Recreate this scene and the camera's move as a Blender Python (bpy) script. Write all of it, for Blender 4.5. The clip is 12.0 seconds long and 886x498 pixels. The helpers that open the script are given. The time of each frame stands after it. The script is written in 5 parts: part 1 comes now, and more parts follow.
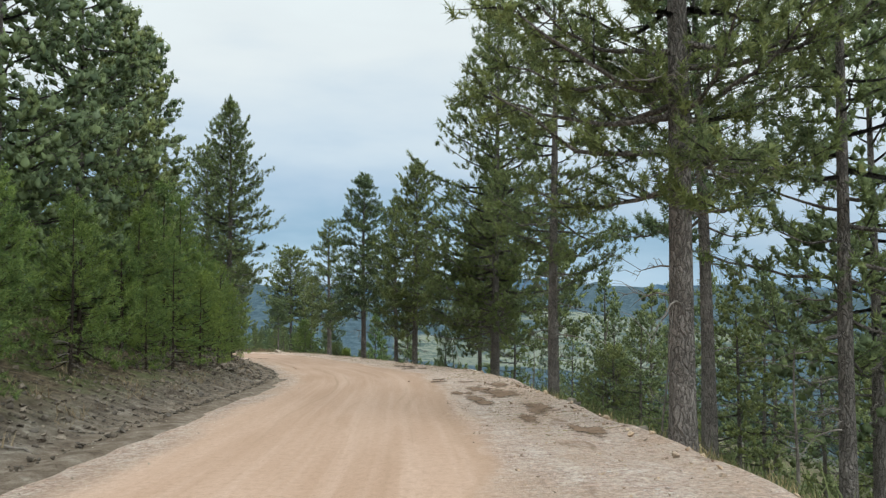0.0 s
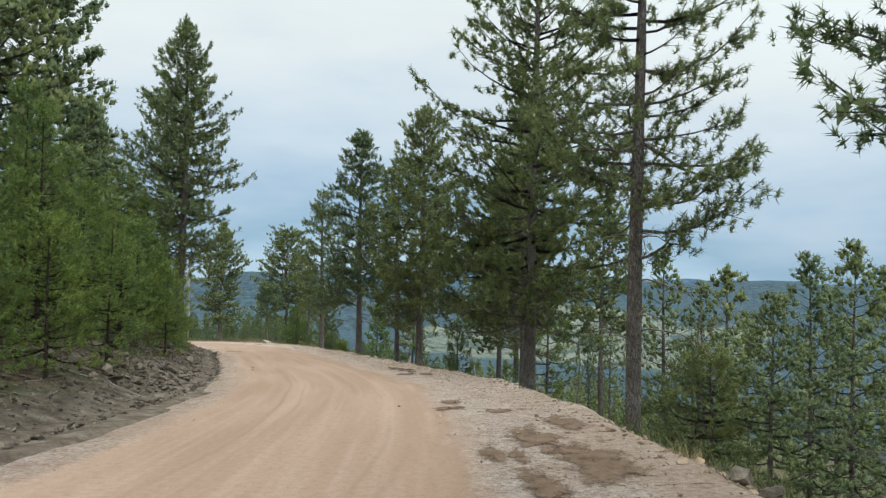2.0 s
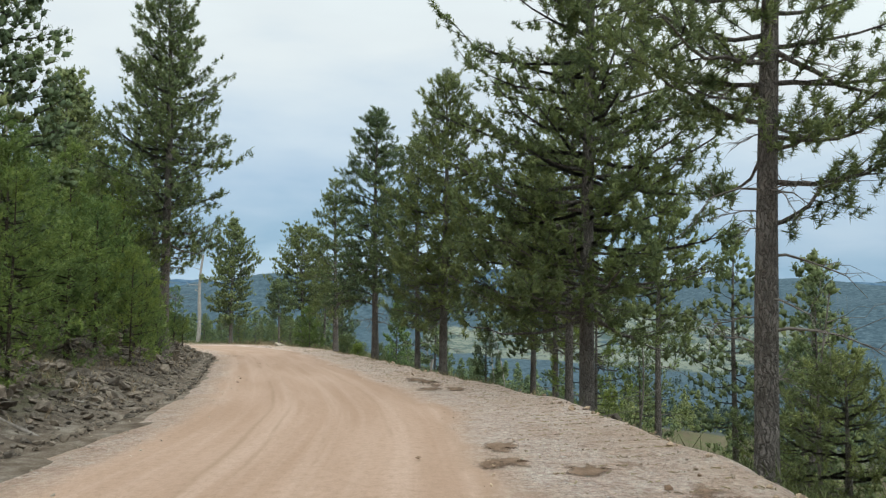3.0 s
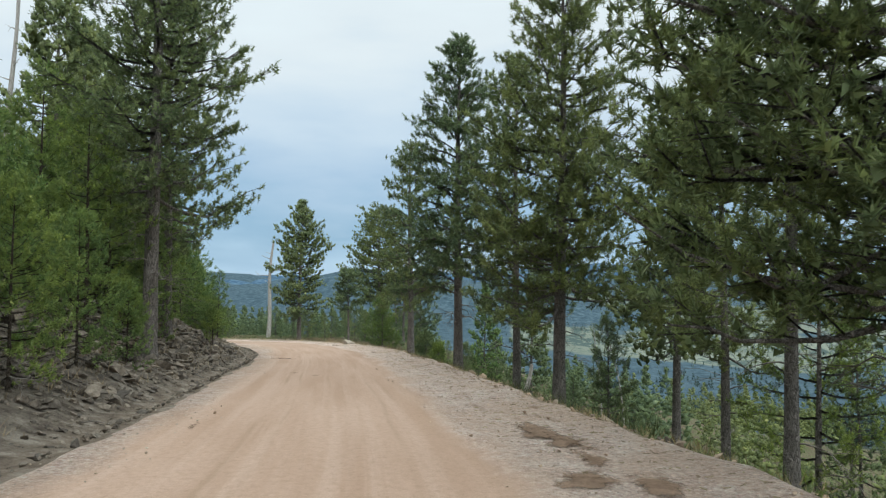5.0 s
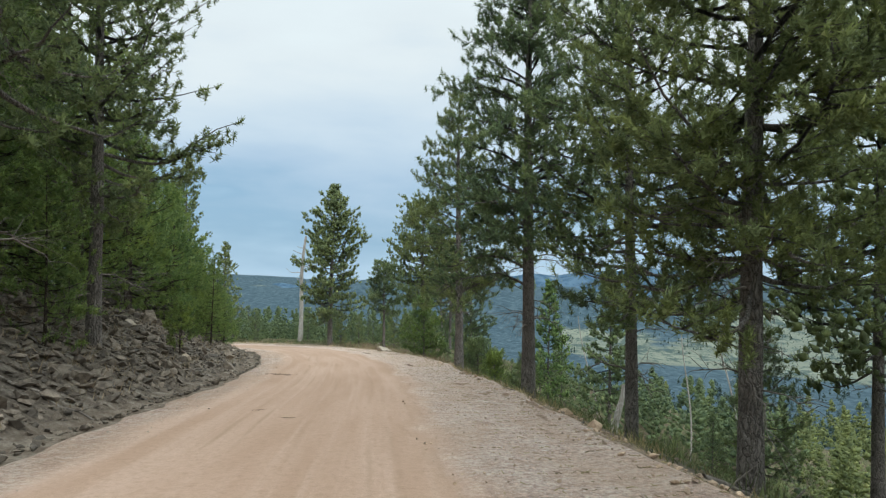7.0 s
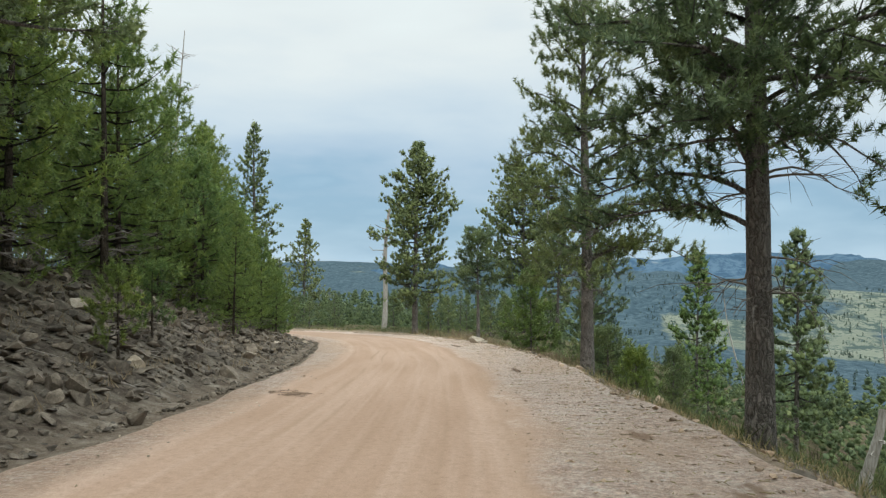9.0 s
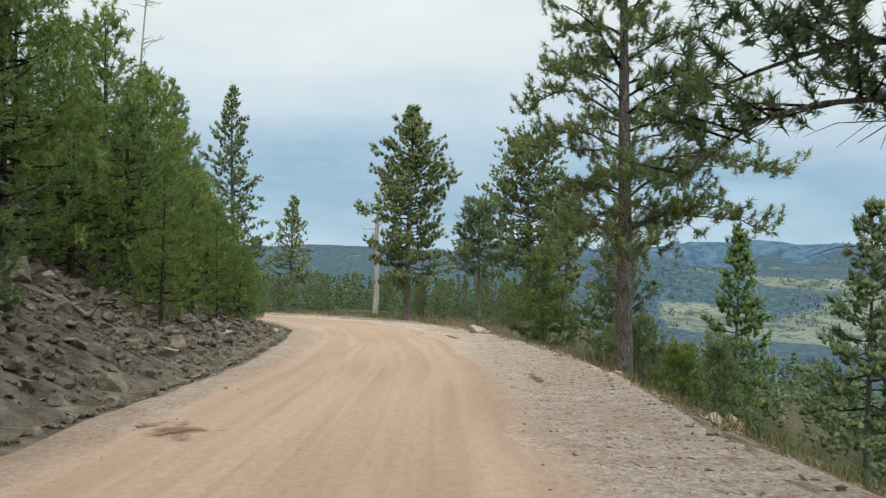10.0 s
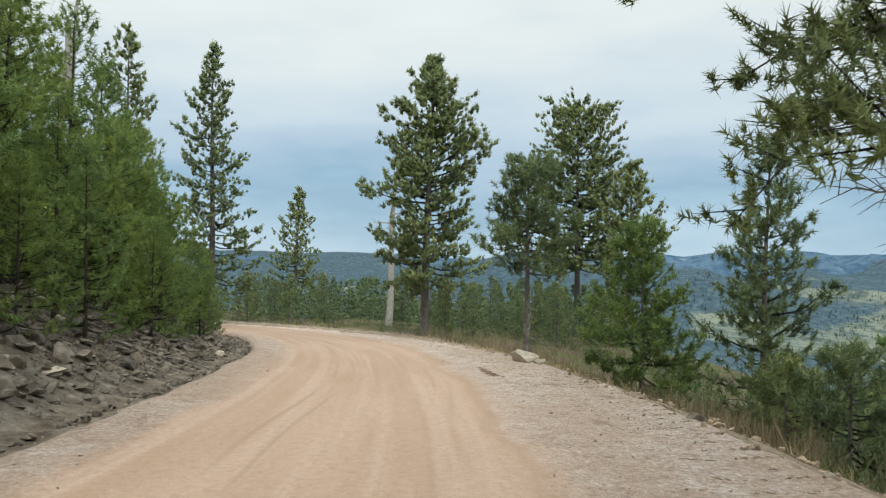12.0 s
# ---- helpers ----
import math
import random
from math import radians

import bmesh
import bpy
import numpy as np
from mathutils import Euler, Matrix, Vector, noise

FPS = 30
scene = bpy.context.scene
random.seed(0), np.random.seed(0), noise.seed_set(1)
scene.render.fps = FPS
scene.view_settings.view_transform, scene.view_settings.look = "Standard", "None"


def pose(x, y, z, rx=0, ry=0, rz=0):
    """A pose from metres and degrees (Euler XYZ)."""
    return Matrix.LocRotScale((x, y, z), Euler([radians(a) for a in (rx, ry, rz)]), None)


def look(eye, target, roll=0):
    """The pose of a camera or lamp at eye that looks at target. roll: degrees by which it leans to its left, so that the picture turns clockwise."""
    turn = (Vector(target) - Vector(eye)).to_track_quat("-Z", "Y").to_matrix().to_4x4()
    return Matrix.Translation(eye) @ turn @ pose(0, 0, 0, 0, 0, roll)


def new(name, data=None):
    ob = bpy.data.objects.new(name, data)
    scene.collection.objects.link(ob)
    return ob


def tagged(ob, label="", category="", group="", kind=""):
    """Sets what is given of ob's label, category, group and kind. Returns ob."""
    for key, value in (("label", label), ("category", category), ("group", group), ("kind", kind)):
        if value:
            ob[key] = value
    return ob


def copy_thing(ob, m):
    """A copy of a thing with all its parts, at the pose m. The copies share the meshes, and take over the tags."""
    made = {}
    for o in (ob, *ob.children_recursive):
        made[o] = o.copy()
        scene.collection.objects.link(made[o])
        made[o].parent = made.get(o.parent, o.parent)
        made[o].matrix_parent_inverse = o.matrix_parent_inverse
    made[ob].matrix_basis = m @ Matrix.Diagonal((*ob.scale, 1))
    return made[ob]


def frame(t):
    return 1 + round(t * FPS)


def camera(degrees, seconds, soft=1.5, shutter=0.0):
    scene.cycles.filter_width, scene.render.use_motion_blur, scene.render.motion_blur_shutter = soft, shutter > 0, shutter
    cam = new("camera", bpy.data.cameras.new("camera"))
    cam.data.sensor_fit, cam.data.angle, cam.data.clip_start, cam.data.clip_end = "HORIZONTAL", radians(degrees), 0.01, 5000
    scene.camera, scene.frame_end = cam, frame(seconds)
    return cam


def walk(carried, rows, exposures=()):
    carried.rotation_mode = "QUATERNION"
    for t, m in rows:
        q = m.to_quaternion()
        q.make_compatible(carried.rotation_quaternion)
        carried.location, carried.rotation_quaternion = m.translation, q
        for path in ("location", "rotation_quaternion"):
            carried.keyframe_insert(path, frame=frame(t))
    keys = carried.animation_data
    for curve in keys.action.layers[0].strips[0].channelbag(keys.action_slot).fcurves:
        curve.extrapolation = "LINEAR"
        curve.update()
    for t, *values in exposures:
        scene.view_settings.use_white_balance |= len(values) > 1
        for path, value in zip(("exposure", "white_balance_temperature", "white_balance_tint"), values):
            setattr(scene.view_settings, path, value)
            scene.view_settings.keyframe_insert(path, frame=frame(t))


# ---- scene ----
cam = camera(63.3, 12.0, soft=1.25, shutter=0.1)
METRES, EYE, TILT, LEAN, TURN = 63.0, 1.5, 2.8, 0.0, 0.0
ROWS = [
    (0.0, 0.0, 0.0, 0.0, -0.0, -0.0, 0.0),
    (0.5, 0.0001, 0.0403, -0.0049, 0.31, -0.15, 0.04),
    (1.0, -0.0001, 0.0804, -0.0096, 0.44, -0.14, -0.0),
    (1.5, -0.0007, 0.1203, -0.0145, 0.41, -0.37, -0.28),
    (2.0, -0.002, 0.1579, -0.0189, 0.87, -0.68, -0.83),
    (2.5, -0.0043, 0.1996, -0.0238, 1.92, -1.3, -0.51),
    (3.0, -0.0076, 0.2414, -0.0291, 2.52, -0.65, -0.29),
    (3.2, -0.0094, 0.2579, -0.0311, 3.17, -1.16, -0.25),
    (4.8, -0.0262, 0.3893, -0.0469, 8.25, -1.19, 0.02),
    (5.0, -0.0287, 0.4057, -0.0489, 9.28, -1.0, 0.06),
    (5.5, -0.0357, 0.4458, -0.0542, 10.89, -1.51, 0.04),
    (6.0, -0.0437, 0.485, -0.059, 11.67, -1.64, 0.07),
    (6.5, -0.0527, 0.5236, -0.064, 12.48, -1.14, 0.13),
    (7.0, -0.062, 0.5597, -0.0686, 13.06, -0.62, -0.11),
    (7.5, -0.073, 0.598, -0.0735, 14.99, -0.78, 0.36),
    (7.7, -0.0778, 0.6143, -0.0755, 15.7, -0.94, 0.4),
    (9.3, -0.1199, 0.7451, -0.0925, 21.0, -1.93, 0.76),
    (9.5, -0.1257, 0.7614, -0.0946, 20.63, -2.23, 0.8),
    (10.0, -0.1405, 0.8024, -0.0999, 20.53, -2.92, 0.06),
    (10.5, -0.1564, 0.8439, -0.1051, 22.09, -2.82, 0.26),
    (11.0, -0.1721, 0.8849, -0.1105, 23.15, -3.31, -0.38),
    (11.5, -0.1875, 0.9248, -0.1155, 23.08, -2.57, -0.62),
    (12.0, -0.2024, 0.9636, -0.1201, 22.7, -2.26, -0.23),
]
walk(cam, [(t, pose(0, 0, EYE, TILT, LEAN, TURN) @ pose(METRES * x, METRES * y, METRES * z, 90 + pitch, roll, yaw)) for t, x, y, z, yaw, pitch, roll in ROWS],
     exposures=((0.0, 0.0, 6260, 7), (2.5, 0.0, 6270, 7), (5.0, 0.0, 6080, 6), (7.5, 0.0, 6160, 6), (9.5, 0.0, 6380, 6), (12.0, 0.0, 6410, 6)))

# ---------------------------------------------------------------- sky and sun
SUN_ELEV, SUN_ROT = radians(52), radians(150)


def node(nt, kind, **inputs):
    n = nt.nodes.new(kind)
    for key, value in inputs.items():
        key = key.replace("_", " ")
        if key in n.inputs:
            if hasattr(value, "is_linked"):
                nt.links.new(value, n.inputs[key])
            else:
                n.inputs[key].default_value = value
    return n


def ramp(nt, fac, stops):
    n = nt.nodes.new("ShaderNodeValToRGB")
    nt.links.new(fac, n.inputs[0])
    while len(n.color_ramp.elements) < len(stops):
        n.color_ramp.elements.new(0.5)
    for e, (p, c) in zip(n.color_ramp.elements, stops):
        e.position = p
        e.color = (*c, 1) if len(c) == 3 else c
    return n.outputs[0]


def grey(v):
    return (v, v, v)


def mix(nt, fac, a, b, mode="MIX"):
    n = nt.nodes.new("ShaderNodeMix")
    n.data_type, n.blend_type = "RGBA", mode
    for sock, value in ((n.inputs[0], fac), (n.inputs[6], a), (n.inputs[7], b)):
        if hasattr(value, "is_linked"):
            nt.links.new(value, sock)
        elif isinstance(value, tuple):
            sock.default_value = (*value, 1)
        else:
            sock.default_value = value
    return n.outputs[2]


def calc(nt, op, a, b=0.0):
    n = nt.nodes.new("ShaderNodeMath")
    n.operation = op
    for sock, value in ((n.inputs[0], a), (n.inputs[1], b)):
        if hasattr(value, "is_linked"):
            nt.links.new(value, sock)
        else:
            sock.default_value = value
    return n.outputs[0]


def build_sky():
    world = bpy.data.worlds.new("overcast_sky")
    world.use_nodes = True
    scene.world = world
    nt = world.node_tree
    nt.nodes.clear()
    out = nt.nodes.new("ShaderNodeOutputWorld")
    sky = nt.nodes.new("ShaderNodeTexSky")
    sky.sky_type, sky.sun_disc = "NISHITA", False
    sky.sun_elevation, sky.sun_rotation = SUN_ELEV, SUN_ROT
    clear = mix(nt, 1.0, sky.outputs[0], grey(0.1), "MULTIPLY")
    co = nt.nodes.new("ShaderNodeTexCoord").outputs["Generated"]
    sep = node(nt, "ShaderNodeSeparateXYZ", Vector=co)
    # cloud layers, flattened towards the horizon
    mp = node(nt, "ShaderNodeMapping", Vector=co)
    mp.inputs["Scale"].default_value = (1.0, 1.0, 3.6)
    n1 = node(nt, "ShaderNodeTexNoise", Vector=mp.outputs[0], Scale=2.6, Detail=5.0, Roughness=0.5)
    n2 = node(nt, "ShaderNodeTexNoise", Vector=mp.outputs[0], Scale=7.0, Detail=4.0, Roughness=0.5)
    wob = calc(nt, "MULTIPLY", calc(nt, "SUBTRACT", n1.outputs[0], 0.5), 0.22)
    wob2 = calc(nt, "MULTIPLY", calc(nt, "SUBTRACT", n2.outputs[0], 0.5), 0.07)
    east = calc(nt, "MULTIPLY", calc(nt, "MAXIMUM", sep.outputs[0], 0.0), 0.12)
    height = calc(nt, "ADD", calc(nt, "ADD", calc(nt, "ADD", sep.outputs[2], east), wob), wob2)
    cloud = ramp(nt, height, [
        (0.0, (0.57, 0.72, 0.85)), (0.03, (0.49, 0.66, 0.81)), (0.08, (0.33, 0.50, 0.66)),
        (0.13, (0.49, 0.62, 0.755)), (0.20, (0.67, 0.765, 0.84)), (0.30, (0.87, 0.91, 0.905)), (0.45, (1.0, 1.065, 1.04)), (0.65, (1.55, 1.65, 1.60)), (1.0, (1.82, 1.92, 1.85))])
    colour = mix(nt, 0.9, clear, cloud)
    bg = node(nt, "ShaderNodeBackground", Color=colour, Strength=1.0)
    nt.links.new(bg.outputs[0], out.inputs[0])


build_sky()
sun = new("sun", bpy.data.lights.new("sun", "SUN"))
sun.data.energy, sun.data.angle, sun.data.color = 1.4, radians(25), (0.985, 0.99, 0.955)
sun.matrix_world = look((0, 0, 60), (0 - 60 * math.cos(SUN_ELEV) * math.sin(SUN_ROT), 0 - 60 * math.cos(SUN_ELEV) * math.cos(SUN_ROT), 60 - 60 * math.sin(SUN_ELEV)))


# ---------------------------------------------------------------- materials
def material(name):
    m = bpy.data.materials.new(name)
    m.use_nodes = True
    nt = m.node_tree
    b = nt.nodes["Principled BSDF"]
    b.inputs["Specular IOR Level"].default_value = 0.25
    return m, nt, b


def bump(nt, b, height, strength=0.5, distance=0.02):
    n = node(nt, "ShaderNodeBump", Strength=strength, Distance=distance, Height=height)
    nt.links.new(n.outputs[0], b.inputs["Normal"])


def noise_tex(nt, vec, scale, detail=4.0, rough=0.55, stretch=None):
    if stretch:
        mp = node(nt, "ShaderNodeMapping", Vector=vec)
        mp.inputs["Scale"].default_value = stretch
        vec = mp.outputs[0]
    return node(nt, "ShaderNodeTexNoise", Vector=vec, Scale=scale, Detail=detail, Roughness=rough).outputs[0]


def attr(nt, name):
    n = nt.nodes.new("ShaderNodeAttribute")
    n.attribute_name = name
    return n


def place(nt):
    return nt.nodes.new("ShaderNodeNewGeometry").outputs["Position"]


def soften(nt, v, lo, hi):
    n = nt.nodes.new("ShaderNodeMapRange")
    n.interpolation_type = "SMOOTHSTEP"
    nt.links.new(v, n.inputs[0])
    n.inputs[1].default_value, n.inputs[2].default_value = lo, hi
    return n.outputs[0]


def make_road():
    """Packed tan dirt with wheel lanes, grading into pale gravel towards both edges."""
    m, nt, b = material("road_dirt")
    uv = nt.nodes.new("ShaderNodeUVMap").outputs[0]
    sep = node(nt, "ShaderNodeSeparateXYZ", Vector=uv)
    across = sep.outputs[0]
    p = place(nt)
    big = noise_tex(nt, uv, 1.0, 4, 0.55, (0.9, 0.12, 1))
    streak = noise_tex(nt, uv, 1.0, 5, 0.6, (3.0, 0.05, 1))
    fine = noise_tex(nt, p, 9.0, 5, 0.65)
    grit = noise_tex(nt, p, 60.0, 3, 0.7)
    dirt = mix(nt, soften(nt, big, 0.35, 0.65), (0.392, 0.262, 0.190), (0.448, 0.31, 0.235))
    dirt = mix(nt, calc(nt, "MULTIPLY", soften(nt, streak, 0.42, 0.68), 0.6), dirt, (0.50, 0.36, 0.285))
    dirt = mix(nt, calc(nt, "MULTIPLY", soften(nt, fine, 0.45, 0.7), 0.35), dirt, (0.34, 0.232, 0.16))
    # gravel shoulders: mottled grit with scattered stones of three sizes
    g1, g2 = noise_tex(nt, p, 2.4, 8, 0.75), noise_tex(nt, p, 16.0, 6, 0.75)
    gravel = ramp(nt, g1, [(0.32, (0.42, 0.302, 0.24)), (0.47, (0.55, 0.425, 0.362)), (0.60, (0.63, 0.522, 0.464)), (0.72, (0.74, 0.66, 0.615))])
    gravel = mix(nt, 0.55, gravel, ramp(nt, g2, [(0.36, grey(0.16)), (0.5, grey(0.55)), (0.64, grey(0.95))]), "OVERLAY")
    lumps = grit
    for scale, share in ((9.0, 0.10), (17.0, 0.26), (34.0, 0.42)):
        cell = node(nt, "ShaderNodeTexVoronoi", Vector=p, Scale=scale, Randomness=1.0)
        tone = node(nt, "ShaderNodeSeparateColor", Color=cell.outputs["Color"])
        body = calc(nt, "SUBTRACT", 1.0, soften(nt, calc(nt, "ADD", cell.outputs["Distance"], calc(nt, "MULTIPLY", g2, 0.3)), 0.34, 0.50))
        body = calc(nt, "MULTIPLY", body, soften(nt, tone.outputs[0], 1 - share, 1.02 - share))
        gravel = mix(nt, calc(nt, "MULTIPLY", body, 0.85), gravel, ramp(nt, tone.outputs[1], [(0.0, (0.20, 0.155, 0.125)), (0.3, (0.46, 0.38, 0.32)), (0.6, (0.64, 0.57, 0.52)), (0.8, (0.80, 0.76, 0.73)), (1.0, (0.86, 0.84, 0.82))]))
        lumps = calc(nt, "ADD", lumps, calc(nt, "MULTIPLY", body, 12.0 / scale))
    gravel = mix(nt, calc(nt, "MULTIPLY", soften(nt, noise_tex(nt, uv, 1.0, 4, 0.6, (0.7, 0.25, 1)), 0.42, 0.62), 0.5), gravel, (0.53, 0.385, 0.29))
    fleck = noise_tex(nt, uv, 1.0, 8, 0.8, (11.0, 9.0, 1))
    gravel = mix(nt, 1.0, gravel, ramp(nt, fleck, [(0.33, (0.66, 0.62, 0.59)), (0.45, (0.98, 0.96, 0.94)), (0.64, (1.22, 1.20, 1.19))]), "MULTIPLY")
    dirt = mix(nt, 1.0, dirt, ramp(nt, fleck, [(0.32, (0.80, 0.78, 0.76)), (0.46, (1.0, 1.0, 1.0)), (0.66, (1.10, 1.10, 1.10))]), "MULTIPLY")
    edge = calc(nt, "ADD", across, calc(nt, "MULTIPLY", calc(nt, "SUBTRACT", noise_tex(nt, uv, 1.0, 4, 0.6, (0.5, 0.18, 1)), 0.5), 1.6))
    right = soften(nt, edge, 1.0, 1.9)
    left = soften(nt, calc(nt, "MULTIPLY", edge, -1.0), 2.6, 3.6)
    base = mix(nt, right, dirt, gravel)
    base = mix(nt, left, base, mix(nt, 1.0, gravel, (0.90, 0.88, 0.86), "MULTIPLY"))
    rut = calc(nt, "SUBTRACT", 1.0, soften(nt, calc(nt, "ABSOLUTE", calc(nt, "SUBTRACT", edge, 1.2)), 0.0, 0.22))
    base = mix(nt, calc(nt, "MULTIPLY", rut, 0.4), base, (0.36, 0.235, 0.16))
    drift = calc(nt, "MULTIPLY", calc(nt, "SUBTRACT", noise_tex(nt, uv, 1.0, 3, 0.5, (0.0, 0.035, 1)), 0.5), 2.2)
    lane = calc(nt, "ADD", across, drift)
    worn = soften(nt, noise_tex(nt, uv, 1.0, 4, 0.6, (1.5, 0.10, 1)), 0.45, 0.60)
    for at_u, wide_u, deep in ((-1.75, 0.08, 0.5), (-1.38, 0.06, 0.42), (-0.62, 0.10, 0.2), (0.32, 0.07, 0.3), (0.62, 0.10, 0.25)):
        line = calc(nt, "SUBTRACT", 1.0, soften(nt, calc(nt, "ABSOLUTE", calc(nt, "SUBTRACT", lane, at_u)), 0.0, wide_u))
        base = mix(nt, calc(nt, "MULTIPLY", calc(nt, "MULTIPLY", line, worn), deep), base, (0.30, 0.205, 0.14))
    # dark damp soil spots along the outer shoulder
    spots = soften(nt, noise_tex(nt, uv, 1.0, 5, 0.55, (1.6, 0.45, 1)), 0.60, 0.68)
    spots = calc(nt, "MULTIPLY", spots, soften(nt, edge, 1.6, 2.6))
    base = mix(nt, calc(nt, "MULTIPLY", spots, 0.75), base, (0.26, 0.165, 0.105))
    base = mix(nt, 0.18, base, ramp(nt, grit, [(0.3, grey(0.12)), (0.7, grey(0.85))]), "OVERLAY")
    nt.links.new(base, b.inputs["Base Color"])
    b.inputs["Roughness"].default_value = 0.95
    b.inputs["Specular IOR Level"].default_value = 0.1
    h = calc(nt, "ADD", calc(nt, "MULTIPLY", calc(nt, "ADD", lumps, fleck), calc(nt, "MAXIMUM", right, left)), calc(nt, "MULTIPLY", fine, 0.4))
    bump(nt, b, h, 0.9, 0.05)
    return m


def make_ground():
    """Forest floor: brown litter and stony soil; a damp grey cut beside the road; far off, meadow and wooded hillside."""
    m, nt, b = material("forest_floor")
    p = place(nt)
    cut = attr(nt, "cut").outputs["Fac"]
    far = attr(nt, "far").outputs["Fac"]
    n1 = noise_tex(nt, p, 0.7, 5, 0.6)
    n2 = noise_tex(nt, p, 5.0, 6, 0.65)
    n3 = noise_tex(nt, p, 40.0, 3, 0.7)
    litter = ramp(nt, n2, [(0.3, (0.06, 0.046, 0.032)), (0.5, (0.13, 0.10, 0.068)), (0.72, (0.24, 0.19, 0.13))])
    green = ramp(nt, n2, [(0.3, (0.05, 0.065, 0.025)), (0.7, (0.16, 0.17, 0.075))])
    floor = mix(nt, soften(nt, n1, 0.42, 0.60), litter, green)
    s1 = noise_tex(nt, p, 2.2, 8, 0.72)
    soil = ramp(nt, s1, [(0.34, (0.062, 0.050, 0.041)), (0.45, (0.122, 0.100, 0.081)), (0.56, (0.19, 0.162, 0.132)), (0.66, (0.30, 0.264, 0.222))])
    near = mix(nt, cut, floor, soil)
    spill = ramp(nt, s1, [(0.34, (0.20, 0.14, 0.098)), (0.5, (0.36, 0.275, 0.205)), (0.64, (0.50, 0.42, 0.34))])
    near = mix(nt, attr(nt, "fill").outputs["Fac"], near, spill)
    near = mix(nt, 0.25, near, ramp(nt, n3, [(0.3, grey(0.1)), (0.7, grey(0.9))]), "OVERLAY")
    # hillsides: distance haze is mixed into the wood and meadow colours
    m1 = noise_tex(nt, p, 0.0042, 6, 0.6, (1, 1, 2.5))
    m2 = noise_tex(nt, p, 0.09, 7, 0.75)
    m3 = noise_tex(nt, p, 0.011, 5, 0.65)
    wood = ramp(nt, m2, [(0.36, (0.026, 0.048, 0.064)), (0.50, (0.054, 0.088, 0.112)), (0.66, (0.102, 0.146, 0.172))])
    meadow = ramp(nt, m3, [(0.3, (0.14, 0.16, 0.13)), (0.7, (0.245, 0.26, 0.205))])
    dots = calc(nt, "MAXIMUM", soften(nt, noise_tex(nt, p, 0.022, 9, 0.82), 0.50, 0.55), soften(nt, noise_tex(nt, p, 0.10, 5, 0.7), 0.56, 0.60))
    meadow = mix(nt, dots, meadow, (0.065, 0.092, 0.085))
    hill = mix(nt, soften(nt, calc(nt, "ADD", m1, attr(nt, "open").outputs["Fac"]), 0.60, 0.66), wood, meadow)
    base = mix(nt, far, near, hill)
    nt.links.new(base, b.inputs["Base Color"])
    b.inputs["Roughness"].default_value = 0.95
    b.inputs["Specular IOR Level"].default_value = 0.1
    bump(nt, b, calc(nt, "ADD", n2, calc(nt, "MULTIPLY", s1, 1.5)), 1.0, 0.12)
    return m


def make_bark(name, dark, light, scale=1.0):
    """Furrowed plates, drawn out along the trunk."""
    m, nt, b = material(name)
    co = nt.nodes.new("ShaderNodeTexCoord").outputs["Object"]
    warp = node(nt, "ShaderNodeTexNoise", Vector=co, Scale=5.0, Detail=4.0).outputs[1]
    mp = node(nt, "ShaderNodeMapping", Vector=mix(nt, 0.22, co, warp, "ADD"))
    mp.inputs["Scale"].default_value = (1, 1, 0.13)
    plates = node(nt, "ShaderNodeTexVoronoi", Vector=mp.outputs[0], Scale=19.0 * scale)
    plates.feature = "DISTANCE_TO_EDGE"
    crack = soften(nt, plates.outputs["Distance"], 0.0, 0.22)
    grain = noise_tex(nt, mp.outputs[0], 40.0, 6, 0.75)
    wide = noise_tex(nt, co, 1.6, 5, 0.6)
    tone = mix(nt, soften(nt, wide, 0.3, 0.7), light, tuple(0.62 * v for v in light))
    tone = mix(nt, 0.7, tone, ramp(nt, grain, [(0.3, grey(0.12)), (0.7, grey(0.88))]), "OVERLAY")
    tone = mix(nt, 0.35, tone, mix(nt, crack, dark, tone))
    nt.links.new(mix(nt, soften(nt, plates.outputs["Distance"], 0.0, 0.07), dark, tone), b.inputs["Base Color"])
    b.inputs["Roughness"].default_value = 0.95
    bump(nt, b, calc(nt, "ADD", crack, calc(nt, "MULTIPLY", grain, 0.6)), 1.0, 0.03)
    return m


